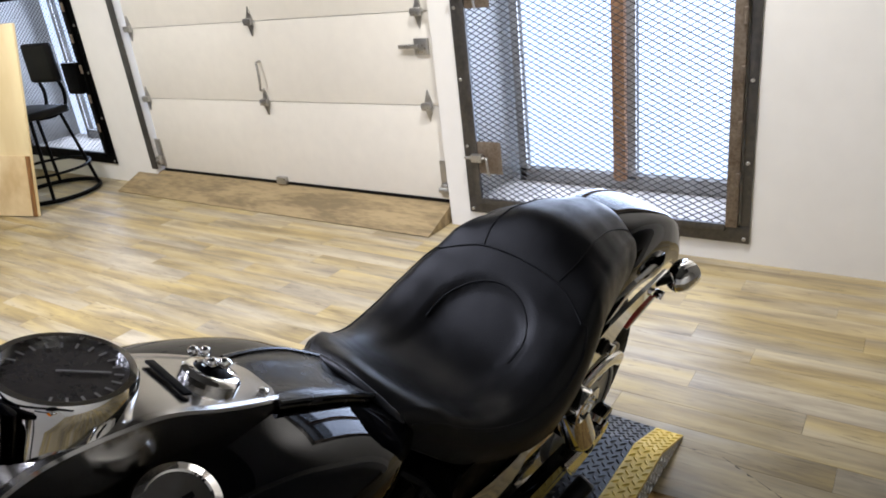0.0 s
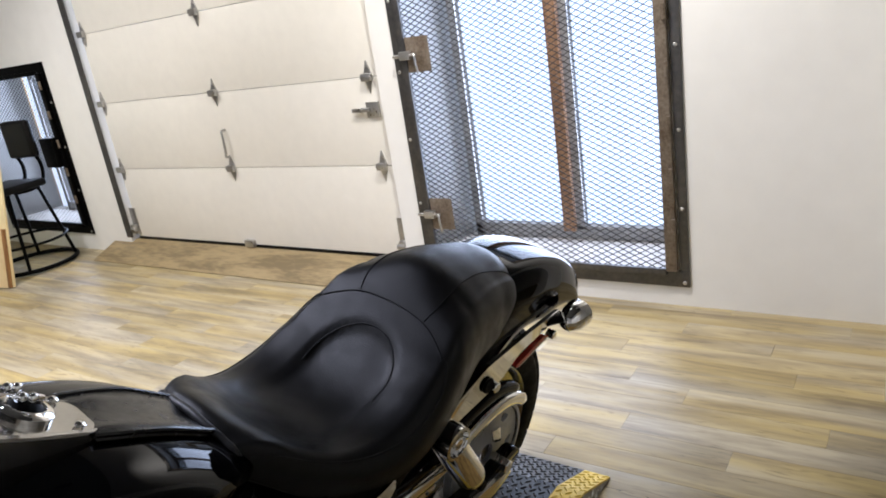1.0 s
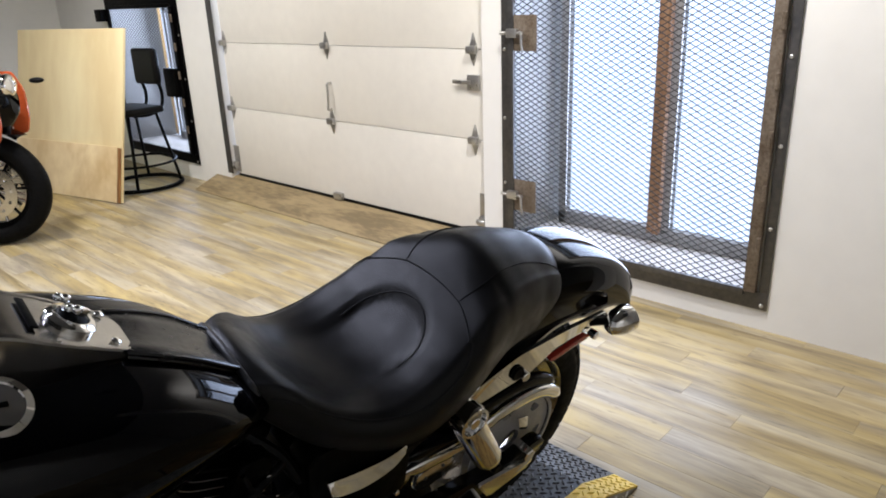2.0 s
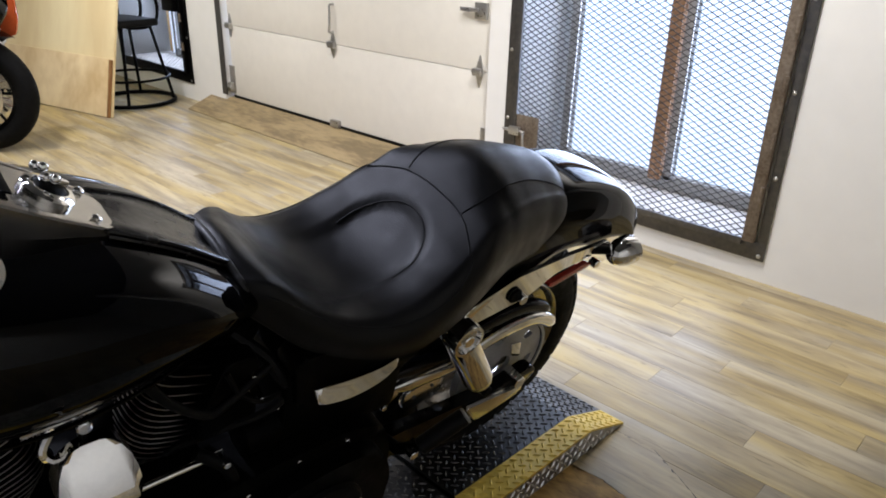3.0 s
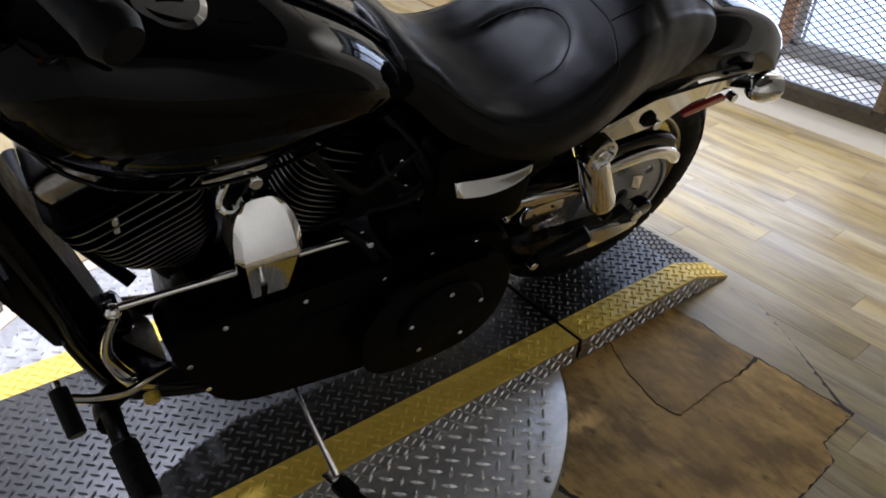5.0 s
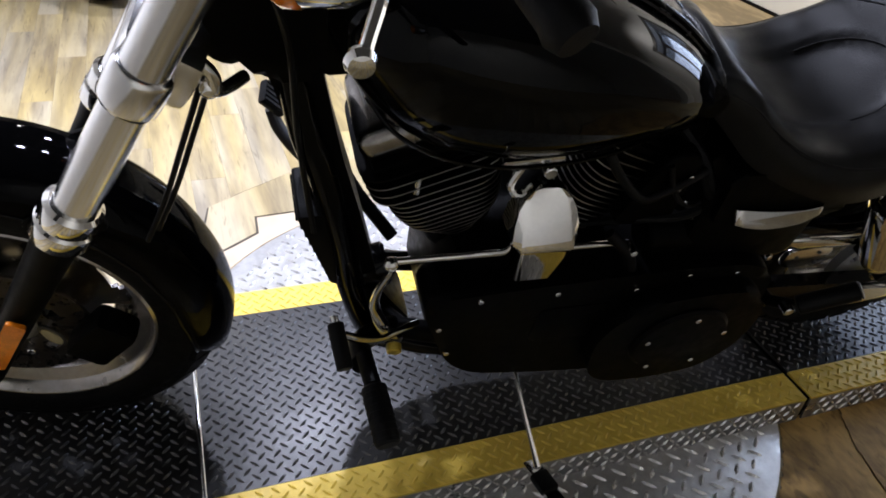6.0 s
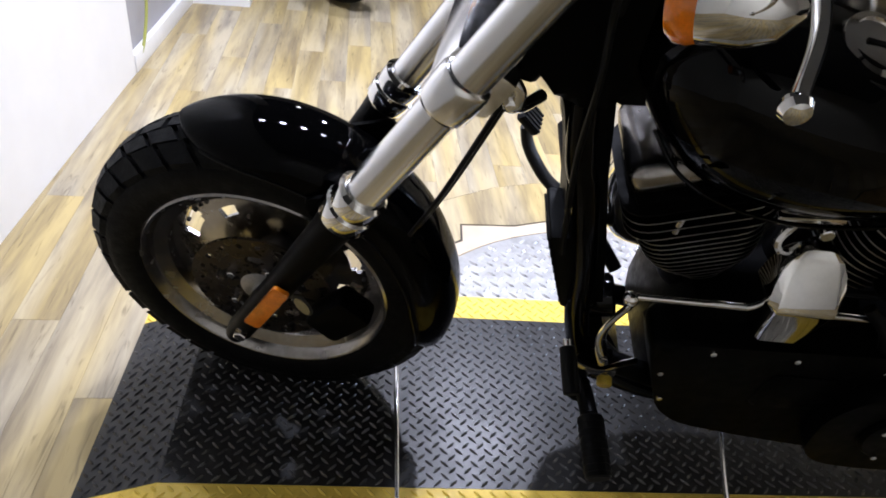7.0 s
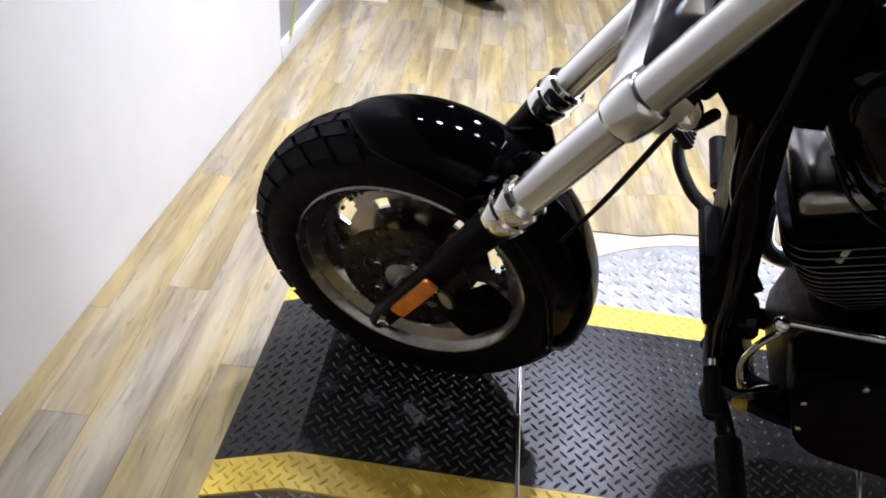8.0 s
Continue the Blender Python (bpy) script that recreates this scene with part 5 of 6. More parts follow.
def rim_only(sx, sy, th):
    out = rounded([(-sx, -sy), (sx, -sy), (sx, sy), (-sx, sy)], 0.045, 6)
    bm = bmesh.new()
    n = len(out)
    rows = [[bm.verts.new((x * f, y * f, z)) for x, y in out] for f, z in ((0.992, -th * 0.55), (1.003, -th * 0.55), (1.003, th * 0.55), (0.992, th * 0.55))]
    for a, b in zip(rows, rows[1:] + rows[:1]):
        for k in range(n):
            bm.faces.new((a[k], a[(k + 1) % n], b[(k + 1) % n], b[k]))
    return bm


for name, base, tilt in (("front_cylinder", (0.950, 0.0, 0.472), 22.5), ("rear_cylinder", (0.795, 0.0, 0.475), -22.5)):
    m = Matrix.Translation(base) @ Matrix.Rotation(radians(tilt), 4, "Y")
    bm = tube([(0, 0, -0.02), (0, 0, 0.18)], 0.062, 28)
    fx, hx = (0.088, 0.102) if tilt > 0 else (0.058, 0.072)
    cyl = part(name, bm, BLACK_METAL, bike, "black finned engine cylinder", m=m)
    for k in range(11):
        z = 0.042 + 0.0108 * k
        g = (0.34, 0.52, 0.66, 0.77, 0.85, 0.90, 0.94, 0.97, 0.99, 1.0, 1.0)[k] if tilt > 0 else 0.80 + 0.2 * min(1, k / 4)
        fy = 0.092 * (0.78 + 0.22 * g)
        part("fin", fin(fx * g, fy, 0.0035), BLACK_METAL, cyl, m=pose(0, 0, z))
        part("fin_edge", rim_only(fx * g, fy, 0.0018), FIN_EDGE, cyl, m=pose(0, 0, z))
    head = part("cylinder_head", box((-0.085, -0.085, 0.165), (0.085, 0.085, 0.235), 0.02), BLACK_METAL, cyl, smooth=50)
    for k in range(4):
        part("fin", fin(hx, 0.098, 0.0035), BLACK_METAL, cyl, m=pose(0, 0, 0.172 + 0.017 * k))
        if k < 3:
            part("fin_edge", rim_only(hx, 0.098, 0.0017), FIN_EDGE, cyl, m=pose(0, 0, 0.172 + 0.017 * k))
    part("rocker_cover", box((-0.088, -0.078, 0.232), (0.088, 0.078, 0.285), 0.026, seg=4), WHEEL_ALLOY if tilt > 0 else BLACK_METAL, cyl, smooth=50)
part("plug_lead", tube(smooth_line([(0.69, 0.12, 0.675), (0.67, 0.13, 0.63), (0.62, 0.12, 0.585), (0.56, 0.11, 0.60)]), 0.0045, 8), BLACK_VINYL, bike, "black ignition lead")
part("breather_hose", tube(smooth_line([(0.80, 0.118, 0.708), (0.771, 0.132, 0.668), (0.724, 0.134, 0.625), (0.687, 0.130, 0.632), (0.62, 0.115, 0.655)]), 0.0075, 10), BLACK_VINYL, bike, "black rubber breather hose")
# added plate that blacks out the right part of the rear fins
blackout = part("coil_cover", plate(rounded([(0.640, 0.545), (0.738, 0.548), (0.722, 0.610), (0.690, 0.690), (0.640, 0.690)], 0.014), 0.085, 0.118, 0.008, seg=3), BLACK_METAL, bike, "black plate added to darken the right of the rear fins", smooth=45)
part("spark_plug", rod((1.052, 0.092, 0.622), (1.052, 0.092, 0.650), 0.0062, 10), SATIN, bike, "bright spark-plug terminal")
part("intake", tube(smooth_line([(0.93, 0.0, 0.66), (0.87, -0.02, 0.66), (0.80, 0, 0.66)]), 0.03, 16), BLACK_METAL, bike)
part("engine_mount", plate(rounded([(0.858, 0.689), (0.858, 0.698), (0.945, 0.691), (0.945, 0.684)], 0.003), 0.10, 0.112, 0.002), SATIN, bike, "bright engine mount bracket")
part("mount_bolt", rod((0.877, 0.105, 0.676), (0.877, 0.124, 0.676), 0.010, 10), CHROME, bike)
part("mount_bolt", rod((0.878, 0.105, 0.650), (0.878, 0.122, 0.650), 0.006, 10), CHROME, bike)

# chrome horn cover between the cylinders: a flat-sided shield below, sloping back above
sections = []
for z, w, d in ((0.500, 0.028, 0.026), (0.504, 0.034, 0.033), (0.578, 0.0485, 0.041), (0.583, 0.0500, 0.0425), (0.589, 0.0505, 0.0410), (0.612, 0.0490, 0.024), (0.630, 0.0440, 0.009), (0.644, 0.0350, -0.004), (0.654, 0.0230, -0.013), (0.658, 0.0110, -0.018)):
    c = 0.74
    half = [(w * 0.97, -0.026), (w, -0.010), (w, d * 0.55 - 0.002), (w * 0.975, d * 0.66), (w * (c + 0.05), d * 0.97), (w * (c - 0.04), d)]
    sections.append([(0.876 + x, 0.142 + y, z) for x, y in half] + [(0.876 - x, 0.142 + y, z) for x, y in reversed(half)])
horn = part("horn_cover", skin(sections), CHROME, bike, "chrome horn cover", smooth=24)
part("horn_body", rod((0.868, 0.09, 0.595), (0.868, 0.13, 0.595), 0.038, 24), BLACK_METAL, horn)
part("horn_bracket", tube(smooth_line([(0.905, 0.118, 0.62), (0.925, 0.112, 0.645), (0.91, 0.10, 0.67)]), 0.006, 8), CHROME, horn)

# primary cover with the clutch bulge, derby and bolts
out = rounded([(1.040, 0.452), (0.998, 0.335), (0.966, 0.255), (0.915, 0.208), (0.82, 0.186), (0.70, 0.166), (0.55, 0.150), (0.44, 0.165), (0.385, 0.22), (0.37, 0.33), (0.40, 0.44), (0.47, 0.472), (0.62, 0.474), (0.80, 0.466)], 0.05, 5)
pri = part("primary_cover", plate(out, 0.075, 0.165, 0.022, seg=4), BLACK_METAL, bike, "black primary drive cover", smooth=45)
part("clutch_bulge", plate(rounded([(0.70, 0.215), (0.655, 0.172), (0.55, 0.160), (0.45, 0.178), (0.402, 0.24), (0.395, 0.34), (0.43, 0.43), (0.52, 0.445), (0.66, 0.43), (0.72, 0.34)], 0.05, 5), 0.15, 0.200, 0.020, seg=4), BLACK_METAL, pri, smooth=45)
part("derby_cover", spin([(0.092, 0.196), (0.092, 0.204), (0.086, 0.210), (0.03, 0.213)], "y", 48, centre=(0.552, 0, 0.312)), BLACK_METAL, pri, "black round derby cover")
for k in range(5):
    a = radians(88 - 72 * k)
    part("bolt", rod((0.552 + 0.079 * math.cos(a), 0.205, 0.312 + 0.079 * math.sin(a)), (0.552 + 0.079 * math.cos(a), 0.219, 0.312 + 0.079 * math.sin(a)), 0.0055, 8), CHROME, pri)
for x, z in ((0.943, 0.448), (0.815, 0.448), (0.671, 0.436), (0.583, 0.462), (0.489, 0.456), (1.000, 0.379), (0.975, 0.30), (0.415, 0.37)):
    part("bolt", rod((x, 0.15, z), (x, 0.172, z), 0.0050, 8), CHROME, pri)
part("inspection_cover", plate(rounded([(0.69, 0.30), (0.83, 0.30), (0.83, 0.40), (0.69, 0.40)], 0.02), 0.16, 0.168, 0.003), BLACK_METAL, pri)
part("starter", rod((0.66, 0.10, 0.50), (0.56, 0.10, 0.50), 0.035, 20), BLACK_METAL, bike)
part("starter_bolt", rod((0.70, 0.13, 0.515), (0.70, 0.155, 0.515), 0.006, 8), CHROME, bike)
part("oil_hose", tube(smooth_line([(0.735, 0.12, 0.53), (0.70, 0.14, 0.50), (0.685, 0.15, 0.46), (0.68, 0.15, 0.43)]), 0.010, 10), BLACK_VINYL, bike)
part("wiring_loom", tube(smooth_line([(0.80, 0.07, 0.50), (0.70, 0.11, 0.55), (0.62, 0.12, 0.56), (0.56, 0.12, 0.60)]), 0.008, 8), BLACK_VINYL, bike)
part("wiring_loom", tube(smooth_line([(0.66, 0.07, 0.70), (0.62, 0.10, 0.66), (0.60, 0.12, 0.62), (0.57, 0.12, 0.58)]), 0.010, 8), BLACK_VINYL, bike)
for x, z in ((0.645, 0.655), (0.655, 0.63), (0.60, 0.56), (0.63, 0.60)):
    part("clip", rod((x, 0.10, z), (x + 0.004, 0.125, z - 0.004), 0.0042, 8), SATIN, bike)

# shift linkage and forward controls
part("shift_rod", rod((1.085, 0.128, 0.516), (0.690, 0.118, 0.500), 0.0058, 10), CHROME, bike, "long chrome shift rod")
part("shift_joint", ball((1.083, 0.130, 0.512), 0.012), CHROME, bike)
part("shift_arm", tube(smooth_line([(1.083, 0.140, 0.512), (1.100, 0.140, 0.46), (1.100, 0.140, 0.41), (1.075, 0.140, 0.345), (1.045, 0.13, 0.30)]), [0.008, *[0.012] * 23, 0.010, 0.010, 0.010, 0.010, 0.010, 0.010, 0.010, 0.010, 0.008][:33], 12, flat=0.45), CHROME, bike, "curved chrome shift arm")
part("control_bracket", tube(smooth_line([(1.04, 0.09, 0.28), (1.08, 0.11, 0.30), (1.12, 0.15, 0.33), (1.125, 0.20, 0.355)]), 0.019, 12), BLACK_METAL, bike, "black forward-control bracket")
part("control_bracket", tube([(1.09, 0.0, 0.245), (1.04, 0.10, 0.285), (0.95, 0.11, 0.26)], 0.02, 12), BLACK_METAL, bike)
peg = part("rider_peg", rod((1.120, 0.255, 0.386), (1.112, 0.345, 0.374), 0.0185, 18), BLACK_VINYL, bike, "black ribbed rider footpeg")
for k in range(8):
    p = Vector((1.120, 0.255, 0.386)).lerp(Vector((1.112, 0.345, 0.374)), 0.1 + 0.11 * k)
    d = Vector((-0.008, 0.09, -0.012)).normalized() * 0.003
    part("rib", tube([p - d, p + d], 0.0195, 18), BLACK_VINYL, peg)
part("peg_bolt", rod((1.122, 0.228, 0.372), (1.122, 0.241, 0.374), 0.009, 10), CHROME, peg)
part("peg_shank", rod((1.122, 0.19, 0.366), (1.120, 0.258, 0.386), 0.013, 14), BLACK_METAL, peg)
sp = part("shift_peg", rod((1.172, 0.200, 0.480), (1.166, 0.264, 0.462), 0.0118, 16), BLACK_VINYL, bike, "black rubber shift peg")
part("peg_tip", rod((1.173, 0.190, 0.484), (1.172, 0.201, 0.480), 0.006, 10), CHROME, sp)
part("shift_lever", tube(smooth_line([(1.170, 0.205, 0.462), (1.135, 0.19, 0.415), (1.09, 0.165, 0.365), (1.05, 0.14, 0.345), (1.02, 0.125, 0.335)]), 0.0075, 10, flat=0.6), CHROME, bike, "chrome shift lever")
part("lever_pivot", rod((1.054, 0.124, 0.274), (1.056, 0.140, 0.270), 0.013, 14), YELLOW_CAP, bike, "yellow pivot bush")
# brake side
pad = part("brake_pedal", box((-0.026, -0.022, -0.008), (0.026, 0.022, 0.008), 0.005), BLACK_VINYL, bike, "black ribbed brake pedal", m=pose(1.222, -0.218, 0.532, -22, -48, 6))
for k in range(5):
    part("rib", box((-0.024, -0.019 + 0.0085 * k, 0.007), (0.024, -0.0145 + 0.0085 * k, 0.0105), 0.001), BLACK_VINYL, pad)
part("brake_arm", tube(smooth_line([(1.226, -0.214, 0.516), (1.216, -0.208, 0.480), (1.192, -0.20, 0.440), (1.16, -0.19, 0.405), (1.10, -0.17, 0.375)]), 0.013, 12, flat=0.6), CAST_DARK, bike, "dark cast brake arm")
part("rider_peg", rod((1.128, -0.205, 0.430), (1.138, -0.295, 0.462), 0.0165, 18), BLACK_VINYL, bike, "black ribbed rider footpeg")
part("peg_mount", tube([(1.02, -0.09, 0.30), (1.08, -0.15, 0.36), (1.126, -0.20, 0.425)], 0.013, 12), BLACK_METAL, bike)

# frame
for s in (1, -1):
    part("frame_downtube", tube(smooth_line([(1.225, 0.028 * s, 0.86), (1.200, 0.055 * s, 0.71), (1.180, 0.065 * s, 0.65), (1.145, 0.075 * s, 0.50), (1.13, 0.08 * s, 0.40), (1.09, 0.085 * s, 0.27), (1.04, 0.09 * s, 0.235), (0.90, 0.10 * s, 0.20), (0.5, 0.11 * s, 0.20)]), 0.0205, 14), BLACK_PAINT, bike, "black frame tube")
part("frame_neck", tube([fork(0.68, 0, 0.10), fork(0.74, 0, 0.085), fork(0.88, 0, 0.08)], [0.035, 0.042, 0.042], 18), BLACK_PAINT, bike)
reg = part("regulator", plate(rounded([(1.155, 0.58), (1.213, 0.576), (1.16, 0.412), (1.11, 0.42)], 0.006), -0.012, 0.085, 0.003), BLACK_METAL, bike, "black finned regulator")
for k in range(9):
    t = k / 8
    x, z = 1.211 - 0.050 * t, 0.566 - 0.148 * t
    part("fin", box((-0.004, -0.008, -0.002), (0.003, 0.08, 0.002), 0.001), BLACK_METAL, reg, m=pose(x, 0, z, 0, 18, 0))
part("frame_web", plate(rounded([(1.185, 0.83), (1.265, 0.83), (1.240, 0.79), (1.203, 0.65), (1.163, 0.44), (1.11, 0.30), (1.05, 0.21), (1.00, 0.22), (1.068, 0.33), (1.118, 0.54), (1.150, 0.66)], 0.02), -0.05, 0.05, 0.008), BLACK_METAL, bike, "black frame web between the downtubes")
part("frame_backbone", plate(rounded([(1.00, 0.80), (1.19, 0.785), (1.20, 0.90), (1.00, 0.88)], 0.02), -0.045, 0.045, 0.01), BLACK_METAL, bike, "black frame backbone under the tank")
part("neck_cover", plate(rounded([(1.175, 0.80), (1.245, 0.795), (1.30, 0.86), (1.325, 0.93), (1.30, 1.02), (1.18, 1.02)], 0.02), -0.07, 0.07, 0.015), BLACK_METAL, bike, "black steering-neck cover")
part("oil_filter", rod((1.055, 0.02, 0.37), (1.135, 0.02, 0.35), 0.038, 24), BLACK_PAINT, bike)
# exhaust on the right side
part("exhaust_header", tube(smooth_line([(1.04, -0.06, 0.62), (1.075, -0.10, 0.57), (1.06, -0.14, 0.44), (0.98, -0.17, 0.32), (0.7, -0.20, 0.28), (0.2, -0.21, 0.30)]), 0.024, 16), CHROME, bike, "chrome exhaust header")
part("muffler", tube([(0.22, -0.21, 0.30), (0.15, -0.215, 0.305), (-0.40, -0.22, 0.33), (-0.42, -0.22, 0.33)], [0.024, 0.045, 0.047, 0.04], 24), CHROME, bike, "chrome muffler")
part("muffler", tube([(0.22, -0.21, 0.40), (0.15, -0.215, 0.405), (-0.36, -0.22, 0.43), (-0.38, -0.22, 0.43)], [0.024, 0.045, 0.047, 0.04], 24), CHROME, bike, "chrome muffler")
part("air_cleaner", rod((0.87, -0.12, 0.60), (0.87, -0.19, 0.60), 0.075, 40), CHROME, bike, "chrome round air cleaner")
# cables at the neck
for k, pts in enumerate(([(1.26, 0.10, 1.08), (1.22, 0.09, 0.98), (1.21, 0.05, 0.88), (1.20, 0.03, 0.80)], [(1.25, 0.16, 1.08), (1.24, 0.14, 0.97), (1.22, 0.10, 0.86), (1.21, 0.08, 0.72), (1.19, 0.09, 0.55)],
                         [(1.27, -0.08, 1.08), (1.23, -0.05, 0.95), (1.21, -0.02, 0.88), (1.19, -0.02, 0.80)])):
    part("cable", tube(smooth_line(pts), 0.0042, 8), BLACK_VINYL, bike, "black control cable")

# side stand
foot = BIKE.inverted() @ Vector((0.815, 0.205, PZ + 0.004))
knee = Vector((0.815, 0.135, 0.175))
leg = smooth_line([knee, knee.lerp(foot, 0.5), foot + Vector((0, -0.012, 0.010))])
stand = part("side_stand", tube(leg, [0.0075 + 0.0065 * (k / (len(leg) - 1)) ** 2 for k in range(len(leg))], 12, flat=0.5), SATIN, bike, "bright steel side stand")
part("stand_pivot", rod((0.83, 0.09, 0.18), (0.815, 0.15, 0.175), 0.02, 14), BLACK_METAL, stand)
fm = BIKE.inverted() @ Matrix.Translation((0.815, 0.225, PZ + 0.012)) @ Matrix.Rotation(radians(8), 4, "Z")
part("stand_foot", box((-0.018, -0.020, -0.009), (0.018, 0.022, 0.007), 0.005), BLACK_VINYL, stand, "black rubber stand foot", m=fm)
part("stand_heel", box((-0.015, -0.050, -0.007), (0.015, -0.019, 0.004), 0.004), SATIN, stand, m=fm)
part("stand_toe", box((-0.014, 0.021, -0.008), (0.016, 0.058, 0.002), 0.004), CHROME, stand, m=fm)


# ---- plywood, chair, second motorcycle, end of the shop ----
ply = thing("plywood_board", pose(-0.93, -4.13, 0, 0, 0, 13.5) @ pose(0, 0, 0, 0, -13.0, 0), "tall pale plywood board leaning back on the floor", "plywood board")
part("board", box((-0.018, -1.25, 0.004), (0.0, 0.0, 1.235), 0.0015), PLYWOOD, ply)
part("lower_board", box((0.001, -1.25, 0.004), (0.013, -0.035, 0.405), 0.0015), PLY_DARK, ply, "knotty lower plywood strip")
part("batten", box((0.001, -0.033, 0.004), (0.016, -0.004, 0.40), 0.003), BATTEN, ply, "brown timber batten")


def stool(m):
    t = thing("task_chair", m, "black vinyl task chair on a round foot ring base", "chair")
    bm = box((-0.225, -0.135, 0.77), (-0.165, 0.135, 1.04), 0.028, seg=3)
    part("backrest", bm, BLACK_VINYL, t)
    bm = box((-0.16, -0.20, 0.57), (0.24, 0.20, 0.625), 0.028, seg=3)
    part("seat", bm, BLACK_VINYL, t)
    for s in (1, -1):
        part("back_bar", tube(smooth_line([(-0.20, 0.10 * s, 0.80), (-0.225, 0.10 * s, 0.70), (-0.20, 0.10 * s, 0.60), (-0.10, 0.10 * s, 0.555), (0.05, 0.10 * s, 0.56)]), 0.013, 10), BLACK_METAL, t)
    for sx, sy in ((1, 1), (1, -1), (-1, 1), (-1, -1)):
        part("leg", rod((0.12 * sx, 0.13 * sy, 0.57), (0.20 * sx, 0.21 * sy, 0.012), 0.012, 10), BLACK_METAL, t)
    for z, r in ((0.20, 0.27), (0.022, 0.29)):
        part("foot_ring", tube([(r * math.cos(q), r * math.sin(q), z) for q in np.linspace(0, 2 * math.pi, 41)], 0.016 if z < 0.1 else 0.010, 10), BLACK_METAL, t)
    return t


stool(pose(-1.29, -4.52, 0, 0, 0, 10))

# second motorcycle: front end beside the board
def parked(m):
    t = thing("parked_motorcycle", m, "black motorcycle with an orange-red panel parked by plywood", "motorcycle")
    c = Vector((0, 0, 0.30))
    w = part("front_wheel", spin([(0.19, -0.03), (0.205, -0.045), (0.21, -0.045), (0.18, -0.02), (0.18, 0.02), (0.21, 0.045), (0.205, 0.045), (0.19, 0.03)], "y", 48, centre=c, closed=True), BLACK_METAL, t)
    part("tyre", spin(tyre_profile(0.30, 0.12, 0.205), "y", 60, centre=c, closed=True), RUBBER, w, "black rubber tyre")
    for yd in (0.05, -0.054):
        part("brake_disc", slotted_disc(c, 0.09, 0.15, yd, 0.004, [(0.12, 2 * math.pi * k / 12, 0.012, 0.010) for k in range(12)]), SATIN, w, "bright drilled brake disc")
    for k in range(14):
        a = 2 * math.pi * k / 14
        part("spoke", rod((0.03 * math.cos(a), 0.02, 0.30 + 0.03 * math.sin(a)), (0.19 * math.cos(a), 0.0, 0.30 + 0.19 * math.sin(a)), 0.008, 8), SATIN if k % 2 else BLACK_METAL, w)
    part("hub", rod((0, -0.06, 0.30), (0, 0.06, 0.30), 0.035), SATIN, w)
    for s in (1, -1):
        part("fork_leg", rod((0.0, 0.09 * s, 0.30), (-0.22, 0.09 * s, 0.86), 0.027), BLACK_METAL, t)
    rings = []
    for k in range(21):
        a = radians(52 + 62 * k / 20)
        rings.append([(0.345 * math.cos(a), y, 0.30 + (0.355 - 2.2 * y * y) * math.sin(a)) for y in np.linspace(-0.075, 0.075, 9)])
    bm = skin(rings, caps=False, wrap=False)
    bmesh.ops.solidify(bm, geom=bm.faces[:], thickness=0.004)
    part("fender", bm, BLACK_PAINT, t)
    part("fairing", skin([[(x, w * math.cos(q), z + h * math.sin(q)) for q in np.linspace(0, 2 * math.pi, 17)[:-1]] for x, w, z, h in ((0.22, 0.05, 0.76, 0.07), (0.16, 0.12, 0.76, 0.15), (-0.05, 0.15, 0.80, 0.20), (-0.45, 0.16, 0.82, 0.18), (-0.8, 0.12, 0.78, 0.10))]), BLACK_PAINT, t, "black front fairing")
    for ya in (0.155, -0.172):
        part("side_panel", plate(rounded([(0.115, 0.575), (0.18, 0.57), (0.205, 0.66), (0.205, 0.80), (0.16, 0.90), (0.085, 0.90), (0.10, 0.70)], 0.02), ya, ya + 0.017, 0.004), RED_PAINT, t, "orange-red side panel")
        part("turn_signal", ball((0.25, ya * 1.5, 0.84), 0.022, (1.8, 1.0, 0.7)), BLACK_VINYL, t)
    part("headlamp", ball((0.20, 0.0, 0.84), 0.06, (0.6, 1.3, 1)), CHROME, t)
    part("mirror", ball((-0.05, 0.25, 1.14), 0.045, (0.5, 1.2, 0.8)), BLACK_METAL, t)
    part("engine", box((-0.75, -0.16, 0.28), (-0.32, 0.16, 0.62), 0.06), BLACK_METAL, t)
    part("tank", ball((-0.62, 0, 0.84), 0.2, (1.4, 0.75, 0.7)), BLACK_PAINT, t)
    part("seat", box((-1.45, -0.11, 0.76), (-0.85, 0.11, 0.84), 0.035), LEATHER, t)
    part("rear_wheel", spin(tyre_profile(0.31, 0.16, 0.20), "y", 48, centre=(-1.42, 0, 0.31), closed=True), RUBBER, t)
    part("rear_hub", rod((-1.42, -0.05, 0.31), (-1.42, 0.05, 0.31), 0.2), BLACK_METAL, t)
    part("prop_stand", rod((-0.7, 0.16, 0.35), (-0.72, 0.30, 0.004), 0.012), BLACK_METAL, t)
    return t


first_parked = parked(pose(-0.075, -3.84, 0, 0, 0, 139) @ Matrix.Scale(1.12, 4))
second_parked = copy_thing(first_parked, pose(2.46, -4.44, 0, 0, 0, -60) @ Matrix.Scale(1.12, 4))
tagged(second_parked, "black motorcycle parked beyond the wall stub", "motorcycle")

cb = part("power_cable", tube(smooth_line([(2.30, -1.86, 0.02), (2.285, -1.93, 0.10), (2.275, -1.99, 0.28), (2.28, -2.02, 0.7), (2.28, -2.02, 1.4)]), 0.006, 8), CABLE_Y)
tagged(cb, "yellow-green power cable hanging down the grey wall", "cable")


# ---- floor pieces ----
PW, PL = 0.101, 0.92


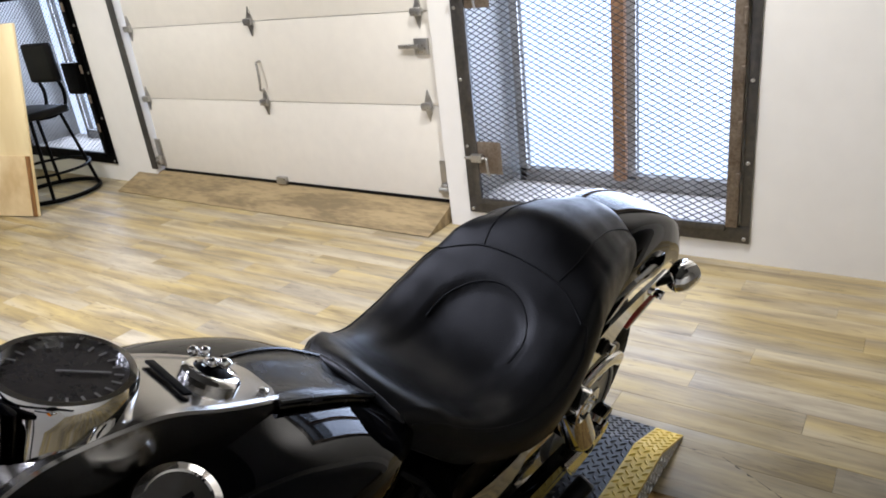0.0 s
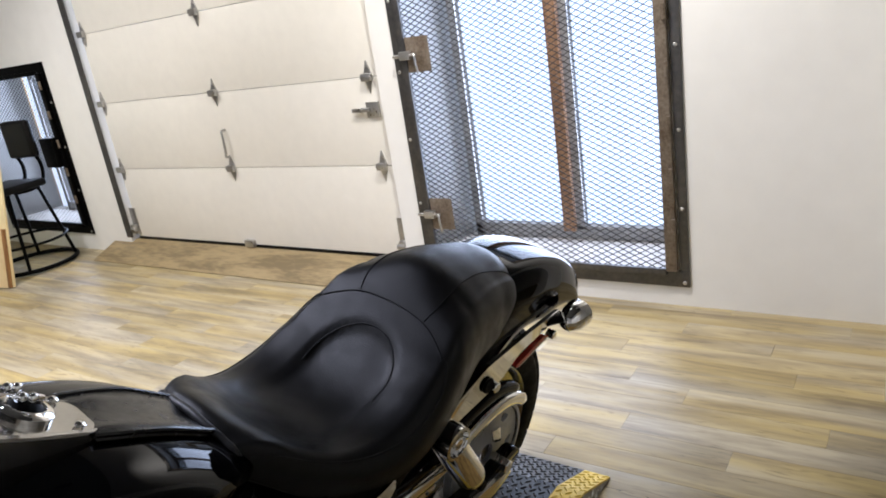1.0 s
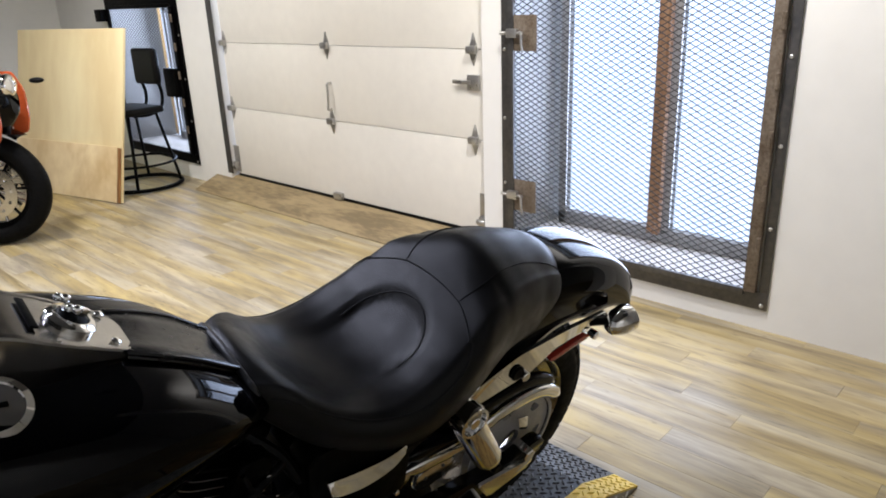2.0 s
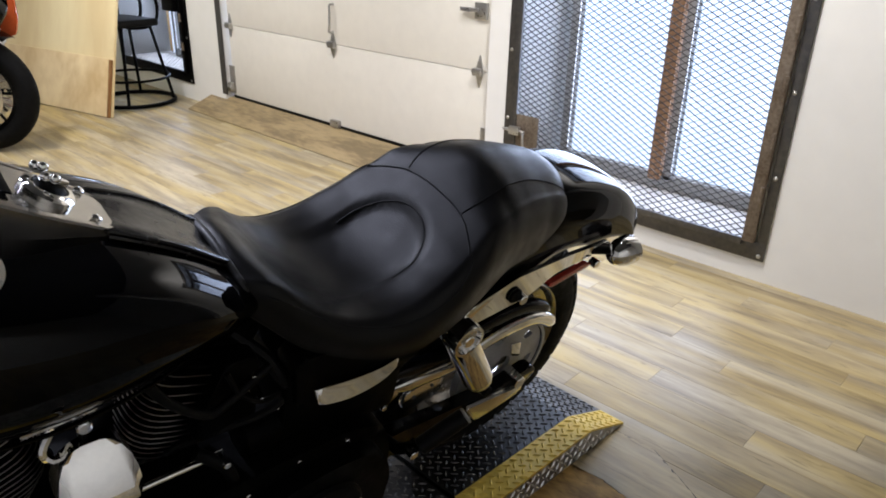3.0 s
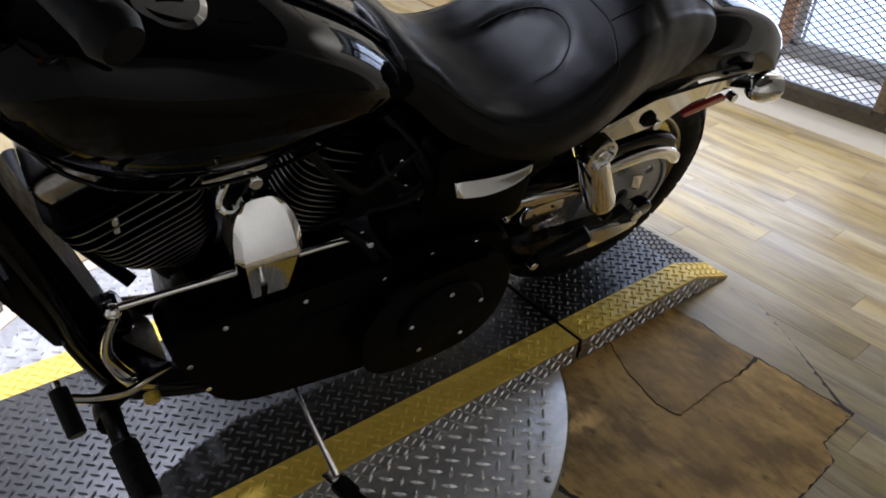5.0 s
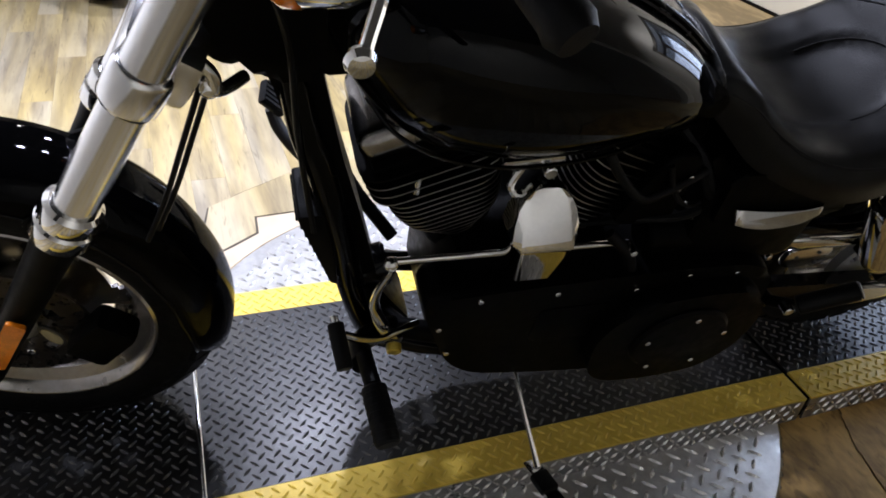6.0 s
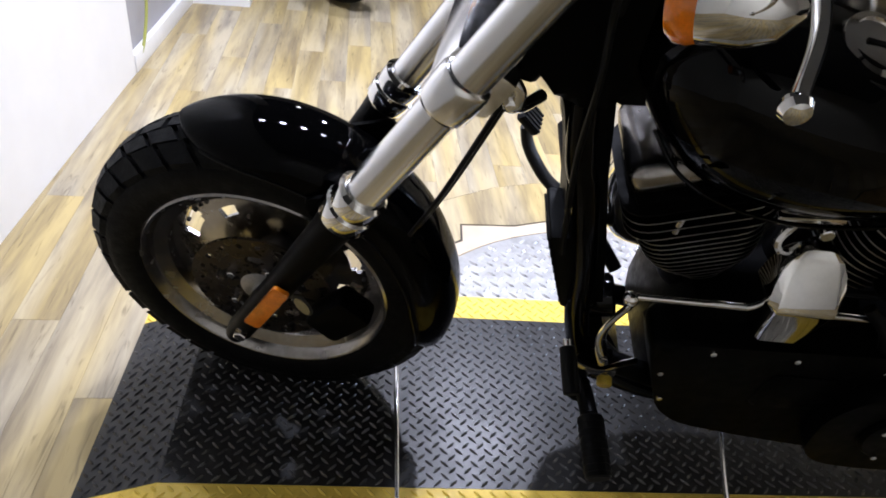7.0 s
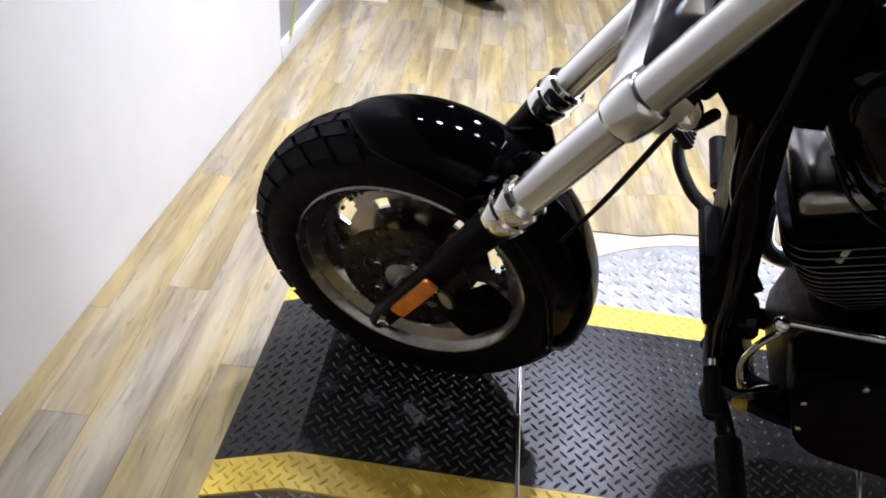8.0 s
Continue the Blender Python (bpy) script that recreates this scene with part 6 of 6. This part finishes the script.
def plank_mesh(length):
    bm = box((-PW / 2 + 0.0002, -length / 2 + 0.0003, -0.006), (PW / 2 - 0.0002, length / 2 - 0.0003, 0.0))
    top_edges = [e for e in bm.edges if all(v.co.z > -0.001 for v in e.verts)]
    bmesh.ops.bevel(bm, geom=top_edges, offset=0.0005, segments=1, affect="EDGES")
    return bm


full = part("plank", plank_mesh(PL), PLANK, floor)
rest = bmesh.new()
x, col, first = -1.665, 0, True
while x < 3.25:
    y = -6.6 + (0.0, 0.47, 0.85, 0.22, 0.66, 0.33, 0.77)[col % 7] * PL
    while y - PL / 2 < 2.68:
        if -1.7 < x < 2.4 and -4.3 < y < 1.4:
            if first:
                ob, first = full, False
            else:
                ob = full.copy()
                scene.collection.objects.link(ob)
            ob.matrix_basis = pose(x, y, 0)
        else:
            w, ya, yb = PW / 2 - 0.0004, max(y - PL / 2 + 0.0005, -6.59), min(y + PL / 2 - 0.0005, 2.69)
            vs = [rest.verts.new((x + a * w, b, z)) for z in (-0.005, 0.0) for a, b in ((-1, ya), (1, ya), (1, yb), (-1, yb))]
            rest.faces.new(vs[4:])
            for a in range(4):
                rest.faces.new((vs[a], vs[(a + 1) % 4], vs[4 + (a + 1) % 4], vs[4 + a]))
        y += PL
    x += PW
    col += 1
tagged(part("far_planks", rest, PLANK, floor), kind="stuff")

# broken and patched sheets round the turntable
def torn(x, y):
    """A ragged shift shared by both sides of a tear."""
    return (x + 0.0022 * math.sin(190 * y + 70 * x) + 0.0012 * math.sin(430 * y), y + 0.0022 * math.sin(170 * x + 90 * y) + 0.0012 * math.sin(390 * x))


def sheet(name, outline, z0, z1, material, ragged=False):
    if ragged:
        fine = []
        for a, b in zip(outline, outline[1:] + outline[:1]):
            n = max(1, int(math.dist(a, b) / 0.012))
            fine += [torn(a[0] + (b[0] - a[0]) * k / n, a[1] + (b[1] - a[1]) * k / n) for k in range(n)]
        outline = fine
    bm = bmesh.new()
    lo = [bm.verts.new((x, y, z0)) for x, y in outline]
    hi = [bm.verts.new((x, y, z1)) for x, y in outline]
    bm.faces.new(hi)
    for k in range(len(outline)):
        bm.faces.new((lo[k], lo[k - 1], hi[k - 1], hi[k]))
    bmesh.ops.triangulate(bm, faces=[f for f in bm.faces if len(f.verts) > 4])
    part(name, bm, material, floor, smooth=20)


def round_edge(a0, a1, r=0.678, n=9):
    return [(0.765 + r * math.cos(radians(a0 + (a1 - a0) * k / n)), -0.18 + r * math.sin(radians(a0 + (a1 - a0) * k / n))) for k in range(n + 1)]


sheet("subfloor", [(-0.421, 0.16)] + [(0.20, 0.16)] + round_edge(147, 117) + [(0.42, 0.60), (0.195, 0.733), (-0.057, 0.728), (-0.087, 0.691), (-0.228, 0.691), (-0.231, 0.664), (-0.342, 0.483), (-0.421, 0.340)], 0.0002, 0.0008, JOINT)
sheet("torn_sheet", [(0.030, 0.165), (0.034, 0.202), (0.082, 0.296), (0.104, 0.372), (0.112, 0.404), (0.098, 0.452), (0.03, 0.455), (-0.04, 0.452), (-0.12, 0.462), (-0.213, 0.452), (-0.205, 0.378), (-0.218, 0.29), (-0.208, 0.236), (-0.21, 0.165)], 0.001, 0.0034, STONE_WOOD, True)
sheet("torn_sheet", [(0.19, 0.165)] + round_edge(147, 118) + [(0.41, 0.59), (0.19, 0.73), (-0.055, 0.725), (-0.085, 0.688), (-0.216, 0.688), (-0.215, 0.60), (-0.217, 0.50), (-0.212, 0.462), (-0.12, 0.4645), (-0.04, 0.4545), (0.03, 0.4575), (0.100, 0.4545), (0.1150, 0.4045), (0.1068, 0.371), (0.0848, 0.295), (0.0366, 0.2015), (0.033, 0.166)], 0.001, 0.0018, STONE_WOOD, True)
sheet("torn_sheet", [(-0.418, 0.165), (-0.2125, 0.165), (-0.2105, 0.236), (-0.2205, 0.291), (-0.2075, 0.38), (-0.2155, 0.452), (-0.2195, 0.50), (-0.2175, 0.601), (-0.223, 0.655), (-0.34, 0.480), (-0.418, 0.338)], 0.001, 0.0026, PLANK, True)
sheet("subfloor", [(1.285, -0.943), (1.188, -1.004), (1.033, -1.087), (0.90, -1.125), (0.77, -1.135), (0.555, -1.117), (0.305, -1.048), (0.214, -0.82)] + round_edge(225, 318, n=18) + [(1.35, -0.66)], 0.0002, 0.0008, JOINT)
sheet("torn_sheet", [(1.32, -0.69), (1.24, -0.735), (1.165, -0.783), (1.158, -0.862), (1.0, -0.866), (0.90, -0.897), (0.765, -0.909), (0.60, -0.895), (0.42, -0.86), (0.26, -0.76)] + round_edge(226, 317, n=18), 0.001, 0.0018, LIT_SHEET)
sheet("torn_sheet", [(1.28, -0.945), (1.186, -1.0), (1.033, -1.083), (0.90, -1.121), (0.77, -1.131), (0.56, -1.113), (0.31, -1.045), (0.22, -0.82), (0.25, -0.766), (0.415, -0.866), (0.60, -0.902), (0.765, -0.915), (0.90, -0.903), (1.0, -0.872), (1.164, -0.868), (1.171, -0.788), (1.245, -0.741), (1.33, -0.69)], 0.001, 0.0028, PLANK)
